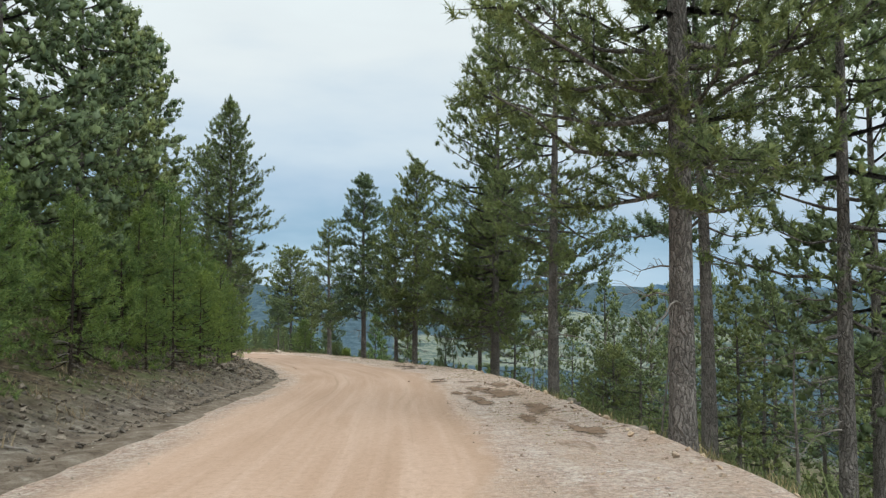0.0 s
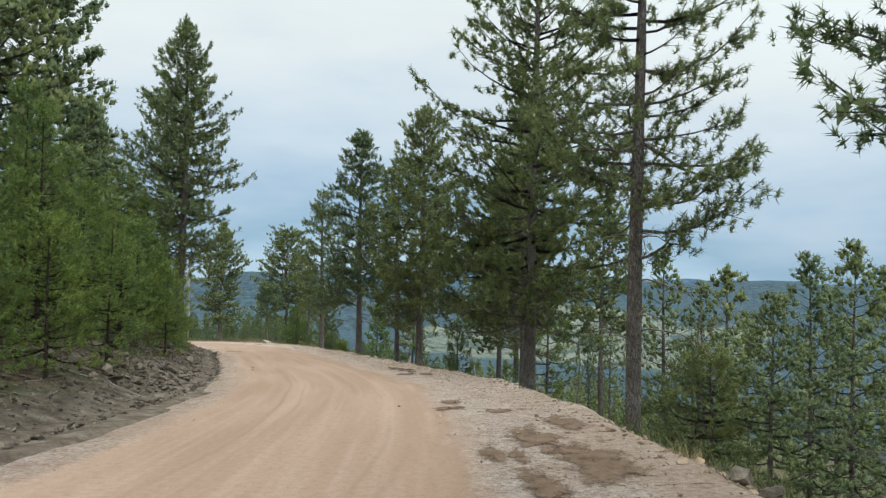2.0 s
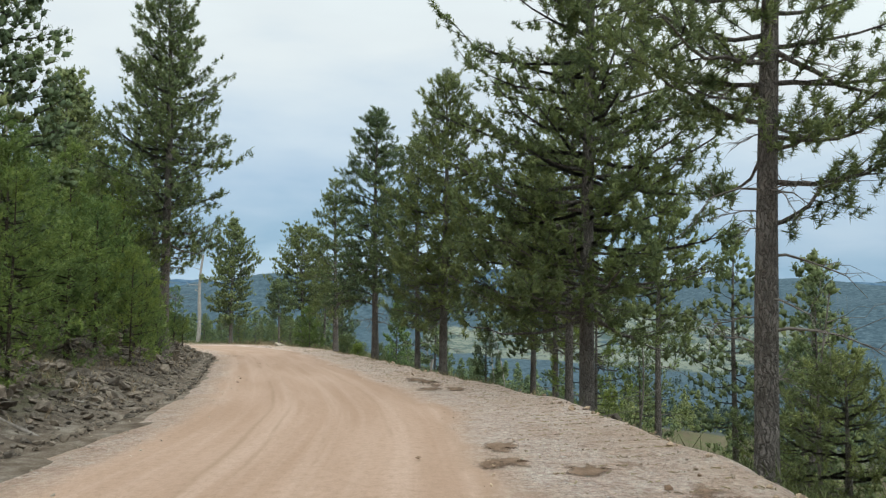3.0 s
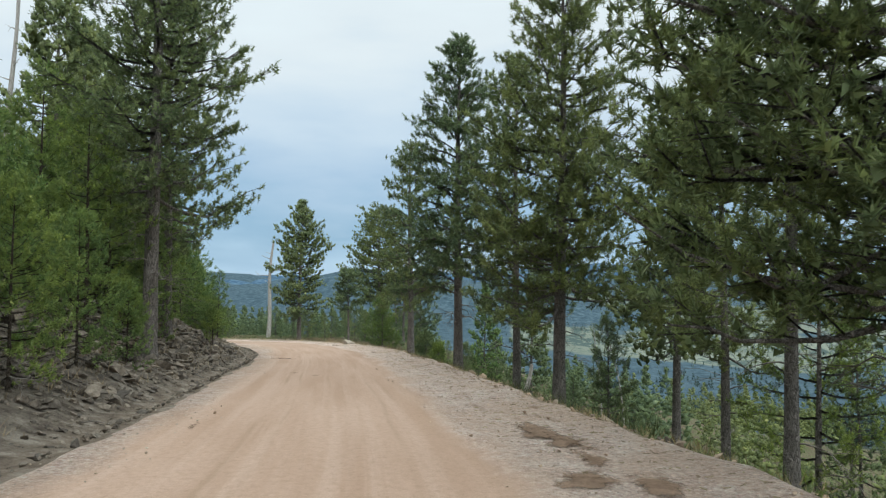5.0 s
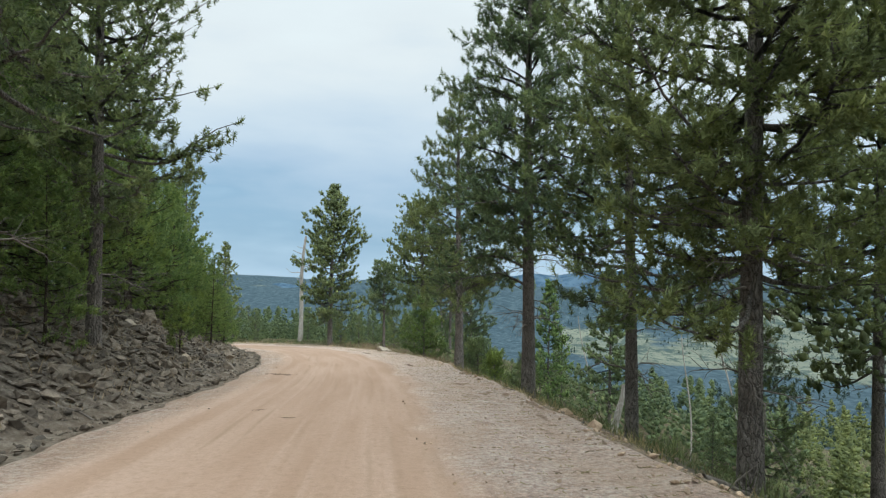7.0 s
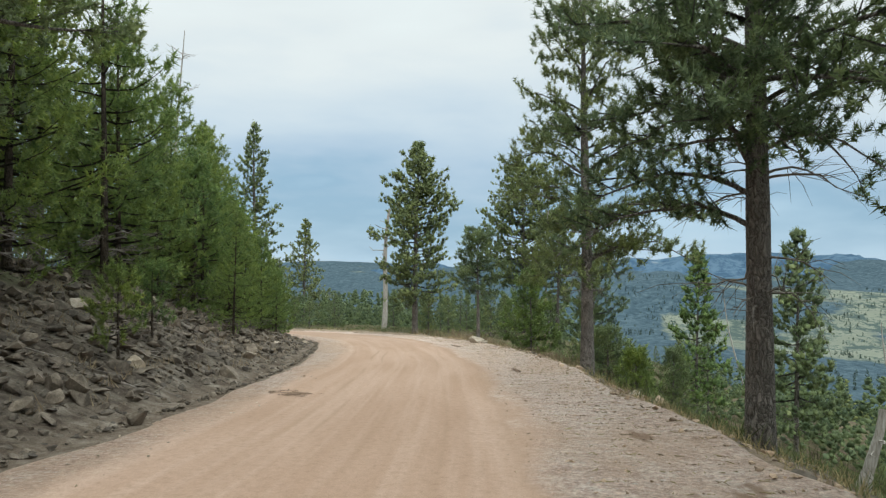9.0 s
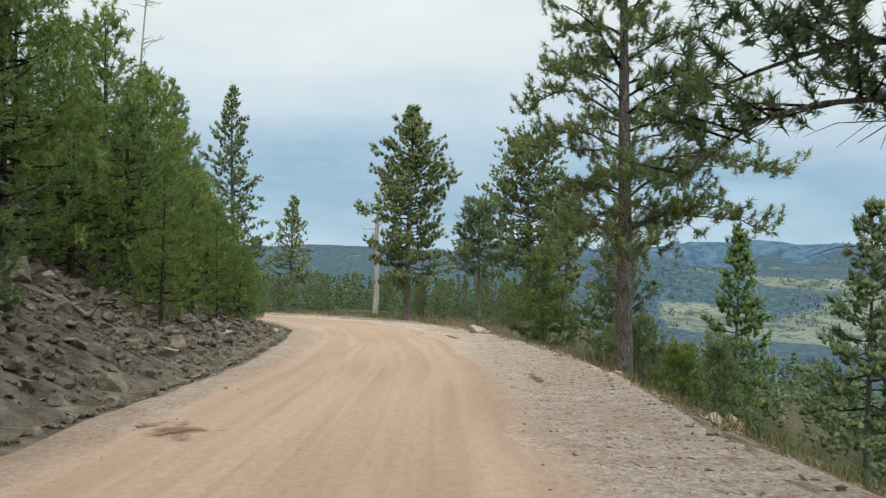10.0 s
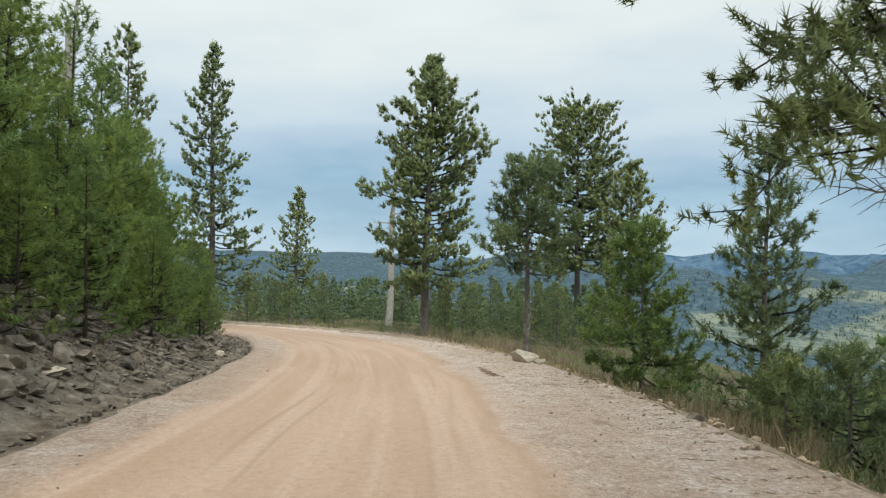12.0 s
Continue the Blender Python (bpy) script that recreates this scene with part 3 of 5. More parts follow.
def make_pine(spec):
    """Meshes of one pine, its base at the origin: (name, mesh) of the trunk, the stout limbs, the dead limbs and the crown of twigs and needles.
    height, girth (radius at the base), bare (share of the trunk without live limbs), spread (longest limb), limbs, blades, wide, tuft, shape."""
    rng = np.random.default_rng(spec["seed"])
    h, r0, bare, spread = spec["height"], spec["girth"], spec["bare"], spec["spread"]
    k = 16
    z = np.linspace(-0.6, h, k)
    sway = spec.get("sway", 0.007) * h
    ph = rng.uniform(0, 6.28, 2)
    lean = spec.get("lean", (0, 0))

    def axis(zz):
        zz = np.asarray(zz, float)
        return np.stack([sway * (np.sin(zz * 4.4 / h + ph[0]) - np.sin(ph[0])) * zz / h + lean[0] * zz, sway * (np.sin(zz * 3.4 / h + ph[1]) - np.sin(ph[1])) * zz / h + lean[1] * zz, zz], -1)

    def radius(zz):
        return r0 * np.clip(1 - np.asarray(zz, float) / h, 0.02, 1) ** 0.75 + r0 * 0.25 * np.exp(-np.maximum(np.asarray(zz, float), 0) / 0.35)

    trunk = Tubes()
    trunk.add(axis(z), radius(z) * (1 + 0.03 * rng.normal(size=k)), spec.get("sides", 12))
    bark = spec.get("bark", BARK)
    out = [("trunk", trunk.mesh("trunk", bark))]
    small = Tubes()
    cen, axs, siz = [], [], []
    tuft = spec.get("tuft", 0.22)
    shape = spec.get("shape", "oval")
    count = spec["limbs"]
    stout = spec.get("stout", 0)
    fine = spec.get("fine", True)
    q_all = (np.arange(count) + rng.uniform(-0.4, 0.4, count)) / count
    q_all = np.clip(q_all, 0, 1) ** spec.get("even", 0.9)
    az = rng.uniform(0, 6.28)
    extra = spec.get("extra", ())
    for n, q in enumerate(np.concatenate([np.zeros(len(extra)), q_all])):
        n -= len(extra)
        zb = h * (bare + (0.985 - bare) * q)
        az += 2.4 + rng.normal() * 0.4
        if n < 0:
            zb, az = extra[n][0], math.radians(extra[n][1])
        if shape == "cone":
            prof = (1 - q) ** 0.8 * (0.6 + 0.4 * min(1, (q + 0.12) / 0.3)) + 0.05
        elif shape == "flat":
            prof = 0.55 + 0.45 * math.sin(min(q, 1) * 2.5)
        elif shape == "round":
            prof = (1 - q) ** 0.36 * (0.62 + 0.38 * min(1, (q + 0.1) / 0.35))
        elif shape == "spire":
            prof = min(1.0, ((1 - q) / spec.get("full", 0.45)) ** 0.66) * (0.84 + 0.16 * min(1, q / 0.3))
        elif shape == "dome":
            prof = (1 - q) ** 0.62 * (0.60 + 0.40 * min(1, (q + 0.05) / 0.35)) + 0.06
        else:
            prof = (1 - q) ** 0.5 * (0.66 + 0.34 * min(1, (q + 0.1) / 0.4)) + 0.04
        thin = rng.uniform() < spec.get("gaps", 0.1)
        length = max(0.2, spread * prof * rng.uniform(0.66, 1.12) * (0.7 if thin else 1.0))
        up = math.radians(-12 + 58 * q + rng.normal() * 9)
        if n < 0:
            length, thin, up = extra[n][2], False, math.radians(rng.uniform(0, 22))
        elif shape == "flat":
            up = math.radians(-4 + 34 * q + rng.normal() * 10)
        m = 9 if n < stout else 6
        t = np.linspace(0, 1, m)
        start = axis(zb)
        horiz = np.array([math.cos(az), math.sin(az), 0])
        side = np.array([-horiz[1], horiz[0], 0])
        bend = rng.normal() * 0.14
        curve = rng.uniform(0.08, 0.3)
        arch = spec.get("arch", -0.08) * rng.uniform(0.4, 1.3)
        pts = start + length * (t[:, None] * horiz * math.cos(up) + (t ** 2)[:, None] * side * bend)
        pts[:, 2] = zb + length * (t * math.sin(up) + arch * np.sin(t * np.pi) + (curve if arch < 0 else -0.5 * arch) * t ** 2.2)
        pts += np.cumsum(rng.normal(size=pts.shape), 0) * 0.02 * length * np.minimum(t * 2, 1)[:, None]
        rb = min(0.012 + spec.get("thick", 0.0135) * length, 0.55 * float(radius(zb)))
        if n < stout:
            one = Tubes()
            one.add(pts, rb * (1 - 0.86 * t), 6)
            out.append(("limb", one.mesh("limb", bark)))
        else:
            small.add(pts, rb * (1 - 0.86 * t), 4 if fine else 3)
        # side twigs carry the bunches
        twigs = int(spec.get("twigs", 9) * (0.45 + 0.55 * length / spread) + 1)
        if n < 0:
            twigs = int(twigs * 1.35)
        elif thin:
            twigs = max(2, twigs // 2)
        for _ in range(twigs):
            s = rng.uniform(spec.get("inner", 0.22), 1.0)
            pos = along_curve(pts, s)
            sgn = rng.choice((-1, 1))
            outw = horiz * rng.uniform(0.25, 1.0) + side * sgn * rng.uniform(0.2, 1.1) + np.array([0, 0, rng.uniform(-0.35, 0.6)])
            outw /= np.linalg.norm(outw)
            tl = length * rng.uniform(0.14, 0.34) * (1.15 - 0.5 * s) + 0.15
            end = pos + outw * tl + np.array([0, 0, 0.15 * tl])
            if fine:
                small.add([pos, end], [rb * 0.32, 0.004], 3)
            for w in np.linspace(1.0, 0.35, max(1, int(tl / (tuft * spec.get("every", 0.9))) + 1)):
                cen.append(pos + (end - pos) * w + rng.normal(size=3) * spec.get("jitter", 0.3) * tuft)
                axs.append(outw * 0.6 + np.array([0, 0, 0.8]) + rng.normal(size=3) * 0.25)
                siz.append(tuft * rng.uniform(0.75, 1.25))
        cen.append(pts[-1])
        axs.append(pts[-1] - pts[-2] + np.array([0, 0, 0.05]))
        siz.append(tuft * 1.15)
    for e in np.linspace(0.9, 1.0, 6):
        cen.append(axis(h * e) + rng.normal(size=3) * 0.05)
        axs.append(np.array([0, 0, 1.0]))
        siz.append(tuft * 1.1)
    axs = np.array(axs)
    axs /= np.linalg.norm(axs, axis=1)[:, None] + 1e-9
    nv, nf, nd = needle_bunches(np.array(cen), axs, np.array(siz), spec["blades"], spec["wide"], rng, spec.get("heart", 0.5))
    tv, tf = np.vstack(small.v), np.vstack(small.f)
    tf = np.vstack([tf[:, [0, 1, 2]], tf[:, [0, 2, 3]]]) + len(nv)
    slots = np.concatenate([np.zeros(len(nf), int), np.ones(len(tf), int)])
    out.append(("crown", mesh_from("crown", np.vstack([nv, tv]), np.vstack([nf, tf]), spec.get("needles", NEEDLES), True, None, bark, slots, np.vstack([nd] + small.d))))
    # dead, bare limbs under the crown
    for _ in range(spec.get("dead", 8)):
        one = Tubes()
        zb = h * rng.uniform(spec.get("deadfrom", 0.08), bare + 0.10)
        a = rng.uniform(0, 6.28)
        ln = rng.uniform(0.3, 1.0) * spec.get("deadlen", 1.5)
        t = np.linspace(0, 1, 6)
        d = np.array([math.cos(a), math.sin(a), rng.uniform(-0.2, 0.35)])
        pts = axis(zb) + t[:, None] * d * ln + rng.normal(size=(6, 3)) * 0.05 * ln * t[:, None]
        pts[:, 2] += ln * (0.25 * t - 0.55 * t ** 2)
        one.add(pts, (0.008 + 0.012 * ln) * (1 - 0.85 * t), 4)
        for _ in range(8):
            s = rng.uniform(0.2, 0.97)
            p0 = along_curve(pts, s)
            dd = d + rng.normal(size=3) * 0.55
            p1 = p0 + dd * ln * 0.22
            one.add([p0, p1, p1 + (dd + np.array([0, 0, -0.7])) * ln * 0.14], [0.007, 0.005, 0.002], 3)
        out.append(("dead_limb", one.mesh("dead_limb", TWIG)))
    return out


def plant(meshes, x, y, label, group, turn=0.0, size=1.0, sink=0.0, name="pine_tree"):
    z = ground_z(x, y) - sink
    ob = root(name, pose(x, y, z, 0, 0, turn) @ Matrix.Scale(size, 4), label, "pine tree", group)
    trunk = part("trunk", meshes[0][1], ob)
    for key, me in meshes[1:]:
        part(key, me, ob if key == "crown" else trunk)
    return ob


# ---------------------------------------------------------------- ground and road
def axis_steps(lo, hi, step, limit, growth):
    mid = np.arange(lo, hi + step / 2, step)
    up, s, v = [], step, mid[-1]
    while v < limit:
        s *= growth
        v += s
        up.append(v)
    down, s, v = [], step, lo
    while v > -limit:
        s *= growth
        v -= s
        down.append(v)
    return np.array(down[::-1] + list(mid) + up)


def build_ground():
    xs, ys = axis_steps(-46, 13, 0.55, 4200, 1.075), axis_steps(0, 108, 0.55, 4200, 1.075)
    gx, gy = np.meshgrid(xs, ys, indexing="ij")
    z, cut, far, opening, fill = terrain(gx.ravel(), gy.ravel())
    v = np.stack([gx.ravel(), gy.ravel(), z], 1)
    i, j = np.meshgrid(np.arange(len(xs) - 1), np.arange(len(ys) - 1), indexing="ij")
    n = len(ys)
    f = np.stack([i * n + j, (i + 1) * n + j, (i + 1) * n + j + 1, i * n + j + 1], -1).reshape(-1, 4)
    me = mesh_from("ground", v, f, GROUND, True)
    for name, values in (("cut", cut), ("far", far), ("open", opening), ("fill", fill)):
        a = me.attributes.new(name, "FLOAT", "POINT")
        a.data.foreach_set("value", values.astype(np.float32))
    tagged(new("ground", me), "stony brown forest hillside falling to a wooded valley", "ground", kind="structure")


def road_surface(idx, u):
    """Height of the graded surface at an offset from the centre."""
    x = LINE[idx, 0] + SIDE[idx, 0] * u
    y = LINE[idx, 1] + SIDE[idx, 1] * u
    hw = LINE[idx, 2] / 2
    z = GX * x + GY * y
    z = z - 0.018 * sum(np.exp(-((u - c) / 0.28) ** 2) for c in (-1.9, -0.45, 1.0)) * (0.6 + 0.8 * fbm(x * 0.3, y * 0.3, 2, 5))
    z = z + 0.05 * (fbm(x * 0.7, y * 0.7, 2, 4) - 0.5) * smooth(np.abs(u), 1.2, hw)
    z = z + 0.07 * (fbm(x * 0.9, y * 0.9, 2, 15) - 0.5) * smooth(u, 1.6, hw - 0.6)
    z = z + 0.06 * smooth(u, hw - 1.0, hw - 0.35) * (fbm(x * 0.8, y * 0.8, 2, 8) * 1.3 - 0.2)
    return x, y, z


def build_road():
    k = 60
    idx = np.arange(0, len(LINE))
    frac = np.linspace(-1, 1, k)
    rows_i, cols = np.meshgrid(idx, np.arange(k), indexing="ij")
    ri = rows_i.ravel()
    hw = LINE[ri, 2] / 2
    f = frac[cols.ravel()]
    # ragged edges
    edge = hw + 0.45 * (fbm(ALONG[ri] * 0.7, np.sign(f) * 5.0, 4, 40) - 0.5) + 0.2
    u = f * edge
    x, y, z = road_surface(ri, u)
    z = z - np.where(f > 0, 0.16, 0.10) * smooth(np.abs(f), 0.89, 0.98) - np.where(np.abs(f) > 0.999, 0.5, 0)
    v = np.stack([x, y, z], 1)
    i, j = np.meshgrid(np.arange(len(idx) - 1), np.arange(k - 1), indexing="ij")
    faces = np.stack([i * k + j, i * k + j + 1, (i + 1) * k + j + 1, (i + 1) * k + j], -1).reshape(-1, 4)
    me = mesh_from("road", v, faces, ROAD, True, uv=np.stack([u, ALONG[ri]], 1))
    tagged(new("road", me), "graded tan dirt road with gravel shoulders and faint wheel tracks", "road", kind="structure")


build_ground()
build_road()

# ---------------------------------------------------------------- single pines along the road
NEAR = dict(blades=28, wide=0.065, heart=0.32, limbs=92, twigs=11, tuft=0.21, every=1.6, jitter=0.3, inner=0.1, dead=10, stout=14)
BUSH = dict(blades=30, wide=0.045, heart=0.18, limbs=44, twigs=7, tuft=0.19, every=1.6, jitter=0.35, dead=3, stout=0)
AFAR = dict(blades=12, wide=0.075, heart=0.42, limbs=88, twigs=9, tuft=0.215, every=1.6, jitter=0.3, dead=5, stout=4)


def hero(x, y, height, girth, bare, spread, seed, label, detail=NEAR, sink=0.0, turn=0.0, top=None, **more):
    if top is not None:
        height = top - ground_z(x, y)
    spec = dict(detail, height=height, girth=girth, bare=bare, spread=spread, seed=seed)
    spec.update(more)
    return plant(make_pine(spec), x, y, label, "pines along the road", turn, 1.0, sink)


TALL = "tall ponderosa pine with grey-brown bark beside the dirt road"
# outer side, from the start of the walk onwards
hero(3.55, 10.75, 17.5, 0.20, 0.22, 3.6, 11, "tall ponderosa pine with thick furrowed bark on the road edge", gaps=0.1, dead=8, extra=((5.0, 170, 3.0), (5.4, 205, 3.2), (5.6, 150, 2.8), (5.2, 120, 3.0), (5.0, 270, 2.4), (5.8, 60, 3.0), (4.9, 20, 2.6)), blades=40, wide=0.045, heart=0.27, tuft=0.195, every=1.25)
hero(6.9, 18.8, 16.0, 0.20, 0.36, 3.4, 12, TALL, gaps=0.2, limbs=84, blades=28, wide=0.055, heart=0.34)
hero(6.9, 12.4, 14.0, 0.14, 0.2, 3.0, 13, "slim ponderosa pine on the slope below the road", gaps=0.35, detail=NEAR, limbs=58)
hero(10.2, 17.0, 13.5, 0.15, 0.2, 3.0, 113, "slim ponderosa pine on the slope below the road", gaps=0.3, detail=AFAR, limbs=58)
hero(4.05, 26.7, 17.0, 0.195, 0.30, 3.1, 14, "tall open ponderosa pine with long dead lower limbs", dead=20, deadlen=1.7, gaps=0.2, extra=((4.7, 335, 2.8), (5.4, 350, 2.4), (6.8, 330, 2.2), (7.6, 345, 2.1), (8.4, 335, 2.4), (4.0, 10, 2.4), (5.6, 180, 2.4), (7.0, 190, 2.6), (6.2, 160, 2.4)), limbs=66, thick=0.013, blades=40, wide=0.045, heart=0.27, tuft=0.195, every=1.25, twigs=11)
hero(2.5, 34.5, 17.6, 0.21, 0.15, 4.3, 15, TALL, dead=14, deadlen=1.5, top=15.3, even=1.05, extra=((3.0, 180, 3.4), (3.7, 168, 3.1), (4.4, 195, 3.3), (5.2, 178, 3.2), (4.0, 212, 3.0), (6.0, 200, 3.2), (5.0, 158, 3.8), (5.7, 168, 3.9), (6.4, 152, 3.8), (6.8, 172, 3.7), (5.4, 140, 3.4), (4.6, 340, 3.0), (5.6, 355, 3.2), (6.6, 330, 3.2), (7.6, 350, 3.3), (8.6, 340, 3.0)), blades=32, wide=0.06, heart=0.34, tuft=0.22, limbs=132, twigs=11, needles=NEEDLES_OLIVE)
hero(3.0, 41.9, 14.0, 0.17, 0.30, 3.0, 115, "ponderosa pine standing on the slope below the road", detail=NEAR,  limbs=85, gaps=0.2)
hero(7.3, 46.2, 12.0, 0.16, 0.45, 2.4, 16, "thin ponderosa pine with a bare grey trunk on the slope", detail=AFAR, limbs=50)
hero(-1.84, 47.06, 13.5, 0.20, 0.22, 3.7, 17, TALL, dead=16, deadlen=1.5, shape="dome", top=9.4, extra=((3.6, 200, 2.4), (4.4, 240, 2.6), (5.4, 215, 2.6), (6.0, 300, 2.8), (5.0, 180, 2.6), (5.6, 350, 3.0)), limbs=92, blades=40, wide=0.045, heart=0.27, tuft=0.195, every=1.25, twigs=15, needles=NEEDLES_OLIVE)
hero(-3.4, 52.6, 12.4, 0.15, 0.24, 3.0, 18, TALL, limbs=90, top=7.8, blades=28, wide=0.055, heart=0.34, needles=NEEDLES_OLIVE)
hero(-6.35, 57.9, 14.9, 0.22, 0.30, 3.6, 19, "ponderosa pine with a thick bare trunk and arching dead lower limbs", limbs=92, deadlen=1.7, arch=0.16, shape="dome", top=10.5, extra=((3.4, 205, 2.8), (3.9, 180, 2.9), (4.3, 240, 2.8), (4.7, 195, 3.2), (5.2, 220, 3.2), (5.0, 265, 3.0), (6.2, 188, 3.4), (5.0, 15, 3.0), (6.0, 350, 3.2), (5.6, 250, 3.2)), thick=0.013, blades=40, wide=0.045, heart=0.27, tuft=0.195, every=1.25, dead=26, deadfrom=0.14, twigs=15)
hero(-10.85, 69.0, 13.4, 0.22, 0.26, 3.3, 20, "open ponderosa pine with curved limbs on the road edge", arch=0.14, top=7.7, extra=((3.6, 200, 1.7), (4.6, 150, 2.3), (5.5, 150, 2.8), (6.4, 155, 3.0), (3.7, 0, 2.6), (4.4, 12, 3.2), (5.1, 345, 3.6), (3.6, 20, 3.2)), thick=0.011, gaps=0.25, limbs=58, blades=40, wide=0.045, heart=0.27, tuft=0.195, every=1.25, dead=26, deadlen=1.7, deadfrom=0.16, twigs=15)
hero(3.4, 49.9, 13.0, 0.16, 0.25, 3.0, 116, "ponderosa pine standing on the slope below the road", detail=NEAR, top=7.6, limbs=72, gaps=0.2)
hero(4.4, 44.6, 6.0, 0.09, 0.06, 2.1, 51, "small full pine on the slope below the road", detail=BUSH, shape="dome", top=0.9, limbs=44, needles=NEEDLES_YOUNG, gaps=0.2)
hero(0.2, 57.0, 4.5, 0.06, 0.06, 1.5, 53, "small full pine on the slope below the road", detail=BUSH, shape="cone", limbs=60, top=-2.2)
hero(7.2, 30.5, 5.0, 0.08, 0.06, 2.0, 54, "small full pine on the slope below the road", detail=BUSH, shape="dome", top=-1.3, limbs=46, gaps=0.2)
hero(8.5, 35.6, 5.0, 0.08, 0.06, 2.0, 55, "small full pine on the slope below the road", detail=BUSH, shape="dome", top=-1.6, limbs=46, gaps=0.2)
hero(2.85, 56.2, 14.6, 0.19, 0.30, 3.5, 21, "ponderosa pine standing on the slope below the road", detail=AFAR, top=7.1, gaps=0.05, limbs=115, twigs=11)
hero(-18.6, 81.6, 6.0, 0.10, 0.44, 1.7, 22, "small ponderosa pine with a bare stem and tufted top", shape="round", limbs=40, twigs=10, dead=6, deadlen=0.9, stout=0, top=-0.3, blades=28, wide=0.055, heart=0.34)
hero(-27.15, 93.3, 13.9, 0.22, 0.17, 3.0, 23, "full conical ponderosa pine standing alone at the bend", detail=AFAR, limbs=130, shape="spire", full=0.58, gaps=0.14, top=6.65, twigs=12)
hero(-22.6, 107.3, 15.0, 0.22, 0.30, 4.6, 24, "broad flat-topped old pine below the bend", detail=AFAR, top=6.5, shape="round", limbs=125, gaps=0.05, twigs=12, needles=NEEDLES_OLIVE)
hero(-18.9, 103.5, 12.0, 0.15, 0.30, 2.7, 124, "open ponderosa pine beside an old one below the bend", detail=AFAR, top=2.4, shape="dome", limbs=70, gaps=0.2)
hero(-14.8, 77.6, 3.9, 0.05, 0.08, 1.65, 25, "young bushy pine on the road edge", shape="dome", needles=NEEDLES_YOUNG, dead=2, deadlen=0.5, stout=0, top=-2.35, limbs=50, twigs=9, blades=40, wide=0.05, heart=0.26, tuft=0.18)
hero(-12.25, 79.4, 7.0, 0.09, 0.08, 2.2, 26, "medium pine with spreading lower limbs on the slope", shape="cone", limbs=58, twigs=11, gaps=0.2, stout=4, dead=4, top=-0.15, blades=36, wide=0.05, heart=0.28, tuft=0.19)
hero(-7.85, 83.6, 8.0, 0.09, 0.12, 1.9, 27, "slender light green pine on the slope below the road", detail=AFAR, shape="cone", limbs=56, gaps=0.2, needles=NEEDLES_YOUNG, top=-1.3)
hero(-11.0, 75.0, 2.9, 0.05, 0.06, 1.2, 81, "small dense dark pine on the slope below the road", detail=BUSH, shape="dome", top=-4.6)
hero(-11.9, 77.2, 2.4, 0.05, 0.06, 1.3, 82, "small dense dark pine on the slope below the road", detail=BUSH, shape="dome", top=-5.3)
hero(-9.6, 71.9, 1.6, 0.04, 0.06, 0.8, 83, "low yellow-green pine on the slope below the road", detail=BUSH, shape="dome", needles=NEEDLES_YOUNG)
hero(-8.6, 76.5, 2.6, 0.05, 0.06, 1.2, 84, "small dense dark pine on the slope below the road", detail=BUSH, shape="cone")
hero(-3.9, 78.2, 9.5, 0.11, 0.15, 2.0, 28, "slender pine on the slope below the road", detail=AFAR, shape="cone", limbs=60)
# inner side
SAPLING = dict(blades=40, wide=0.04, heart=0.16, limbs=20, twigs=4, tuft=0.13, every=1.5, jitter=0.3, dead=3, deadlen=0.4, stout=0, bark=BARK_YOUNG, needles=NEEDLES_YOUNG, sides=7)
for x, y, height, seed in ((-17.07, 55.7, 1.7, 71), (-14.5, 44.9, 2.1, 72), (-18.7, 58.3, 1.8, 73), (-12.9, 40.4, 2.3, 74), (-17.6, 51.5, 2.0, 75)):
    hero(x, y, height, 0.03, 0.28, 0.62, seed, "thin pine sapling rooted in the stony bank", detail=SAPLING, shape="dome")
hero(-13.3, 44.5, 16.3, 0.22, 0.26, 3.1, 31, "tall conical ponderosa pine with a pale straight trunk", shape="spire", full=0.8, limbs=125, even=0.85, dead=10, top=13.15, blades=28, wide=0.055, heart=0.34)
hero(-16.85, 51.5, 14.5, 0.19, 0.22, 3.6, 32, "tall ponderosa pine above the stony bank", detail=NEAR, limbs=104)
hero(-13.3, 29.5, 15.5, 0.20, 0.12, 3.3, 33, "tall ponderosa pine rising from the thicket", detail=AFAR, limbs=115, shape="dome", top=13.0)
hero(-11.8, 23.0, 14.0, 0.20, 0.10, 3.0, 34, "tall ponderosa pine rising from the thicket", detail=AFAR, limbs=110)
hero(-11.0, 17.5, 12.5, 0.18, 0.10, 2.8, 134, "tall ponderosa pine rising from the thicket", detail=AFAR, limbs=110)
hero(-15.0, 36.0, 15.0, 0.19, 0.12, 3.0, 35, "tall ponderosa pine rising from the thicket", detail=AFAR, limbs=115)
hero(-43.0, 96.5, 16.6, 0.22, 0.10, 3.5, 36, "tall narrow pine above the inside of the bend", detail=AFAR, shape="cone", limbs=115, even=0.85, top=9.65)
hero(-51.8, 118.4, 12.4, 0.20, 0.10, 3.6, 37, "dark conical pine beyond the bend", detail=AFAR, shape="cone", limbs=80, top=2.75)
hero(-41.7, 88.2, 14.0, 0.15, 0.2, 2.6, 41, "open ponderosa pine beside the dead poles above the bend", detail=AFAR, gaps=0.35, limbs=60, top=8.2)
hero(-46.5, 85.0, 15.0, 0.18, 0.2, 3.0, 42, "ponderosa pine above the inside of the bend", detail=AFAR, gaps=0.25, limbs=70, top=11.0)
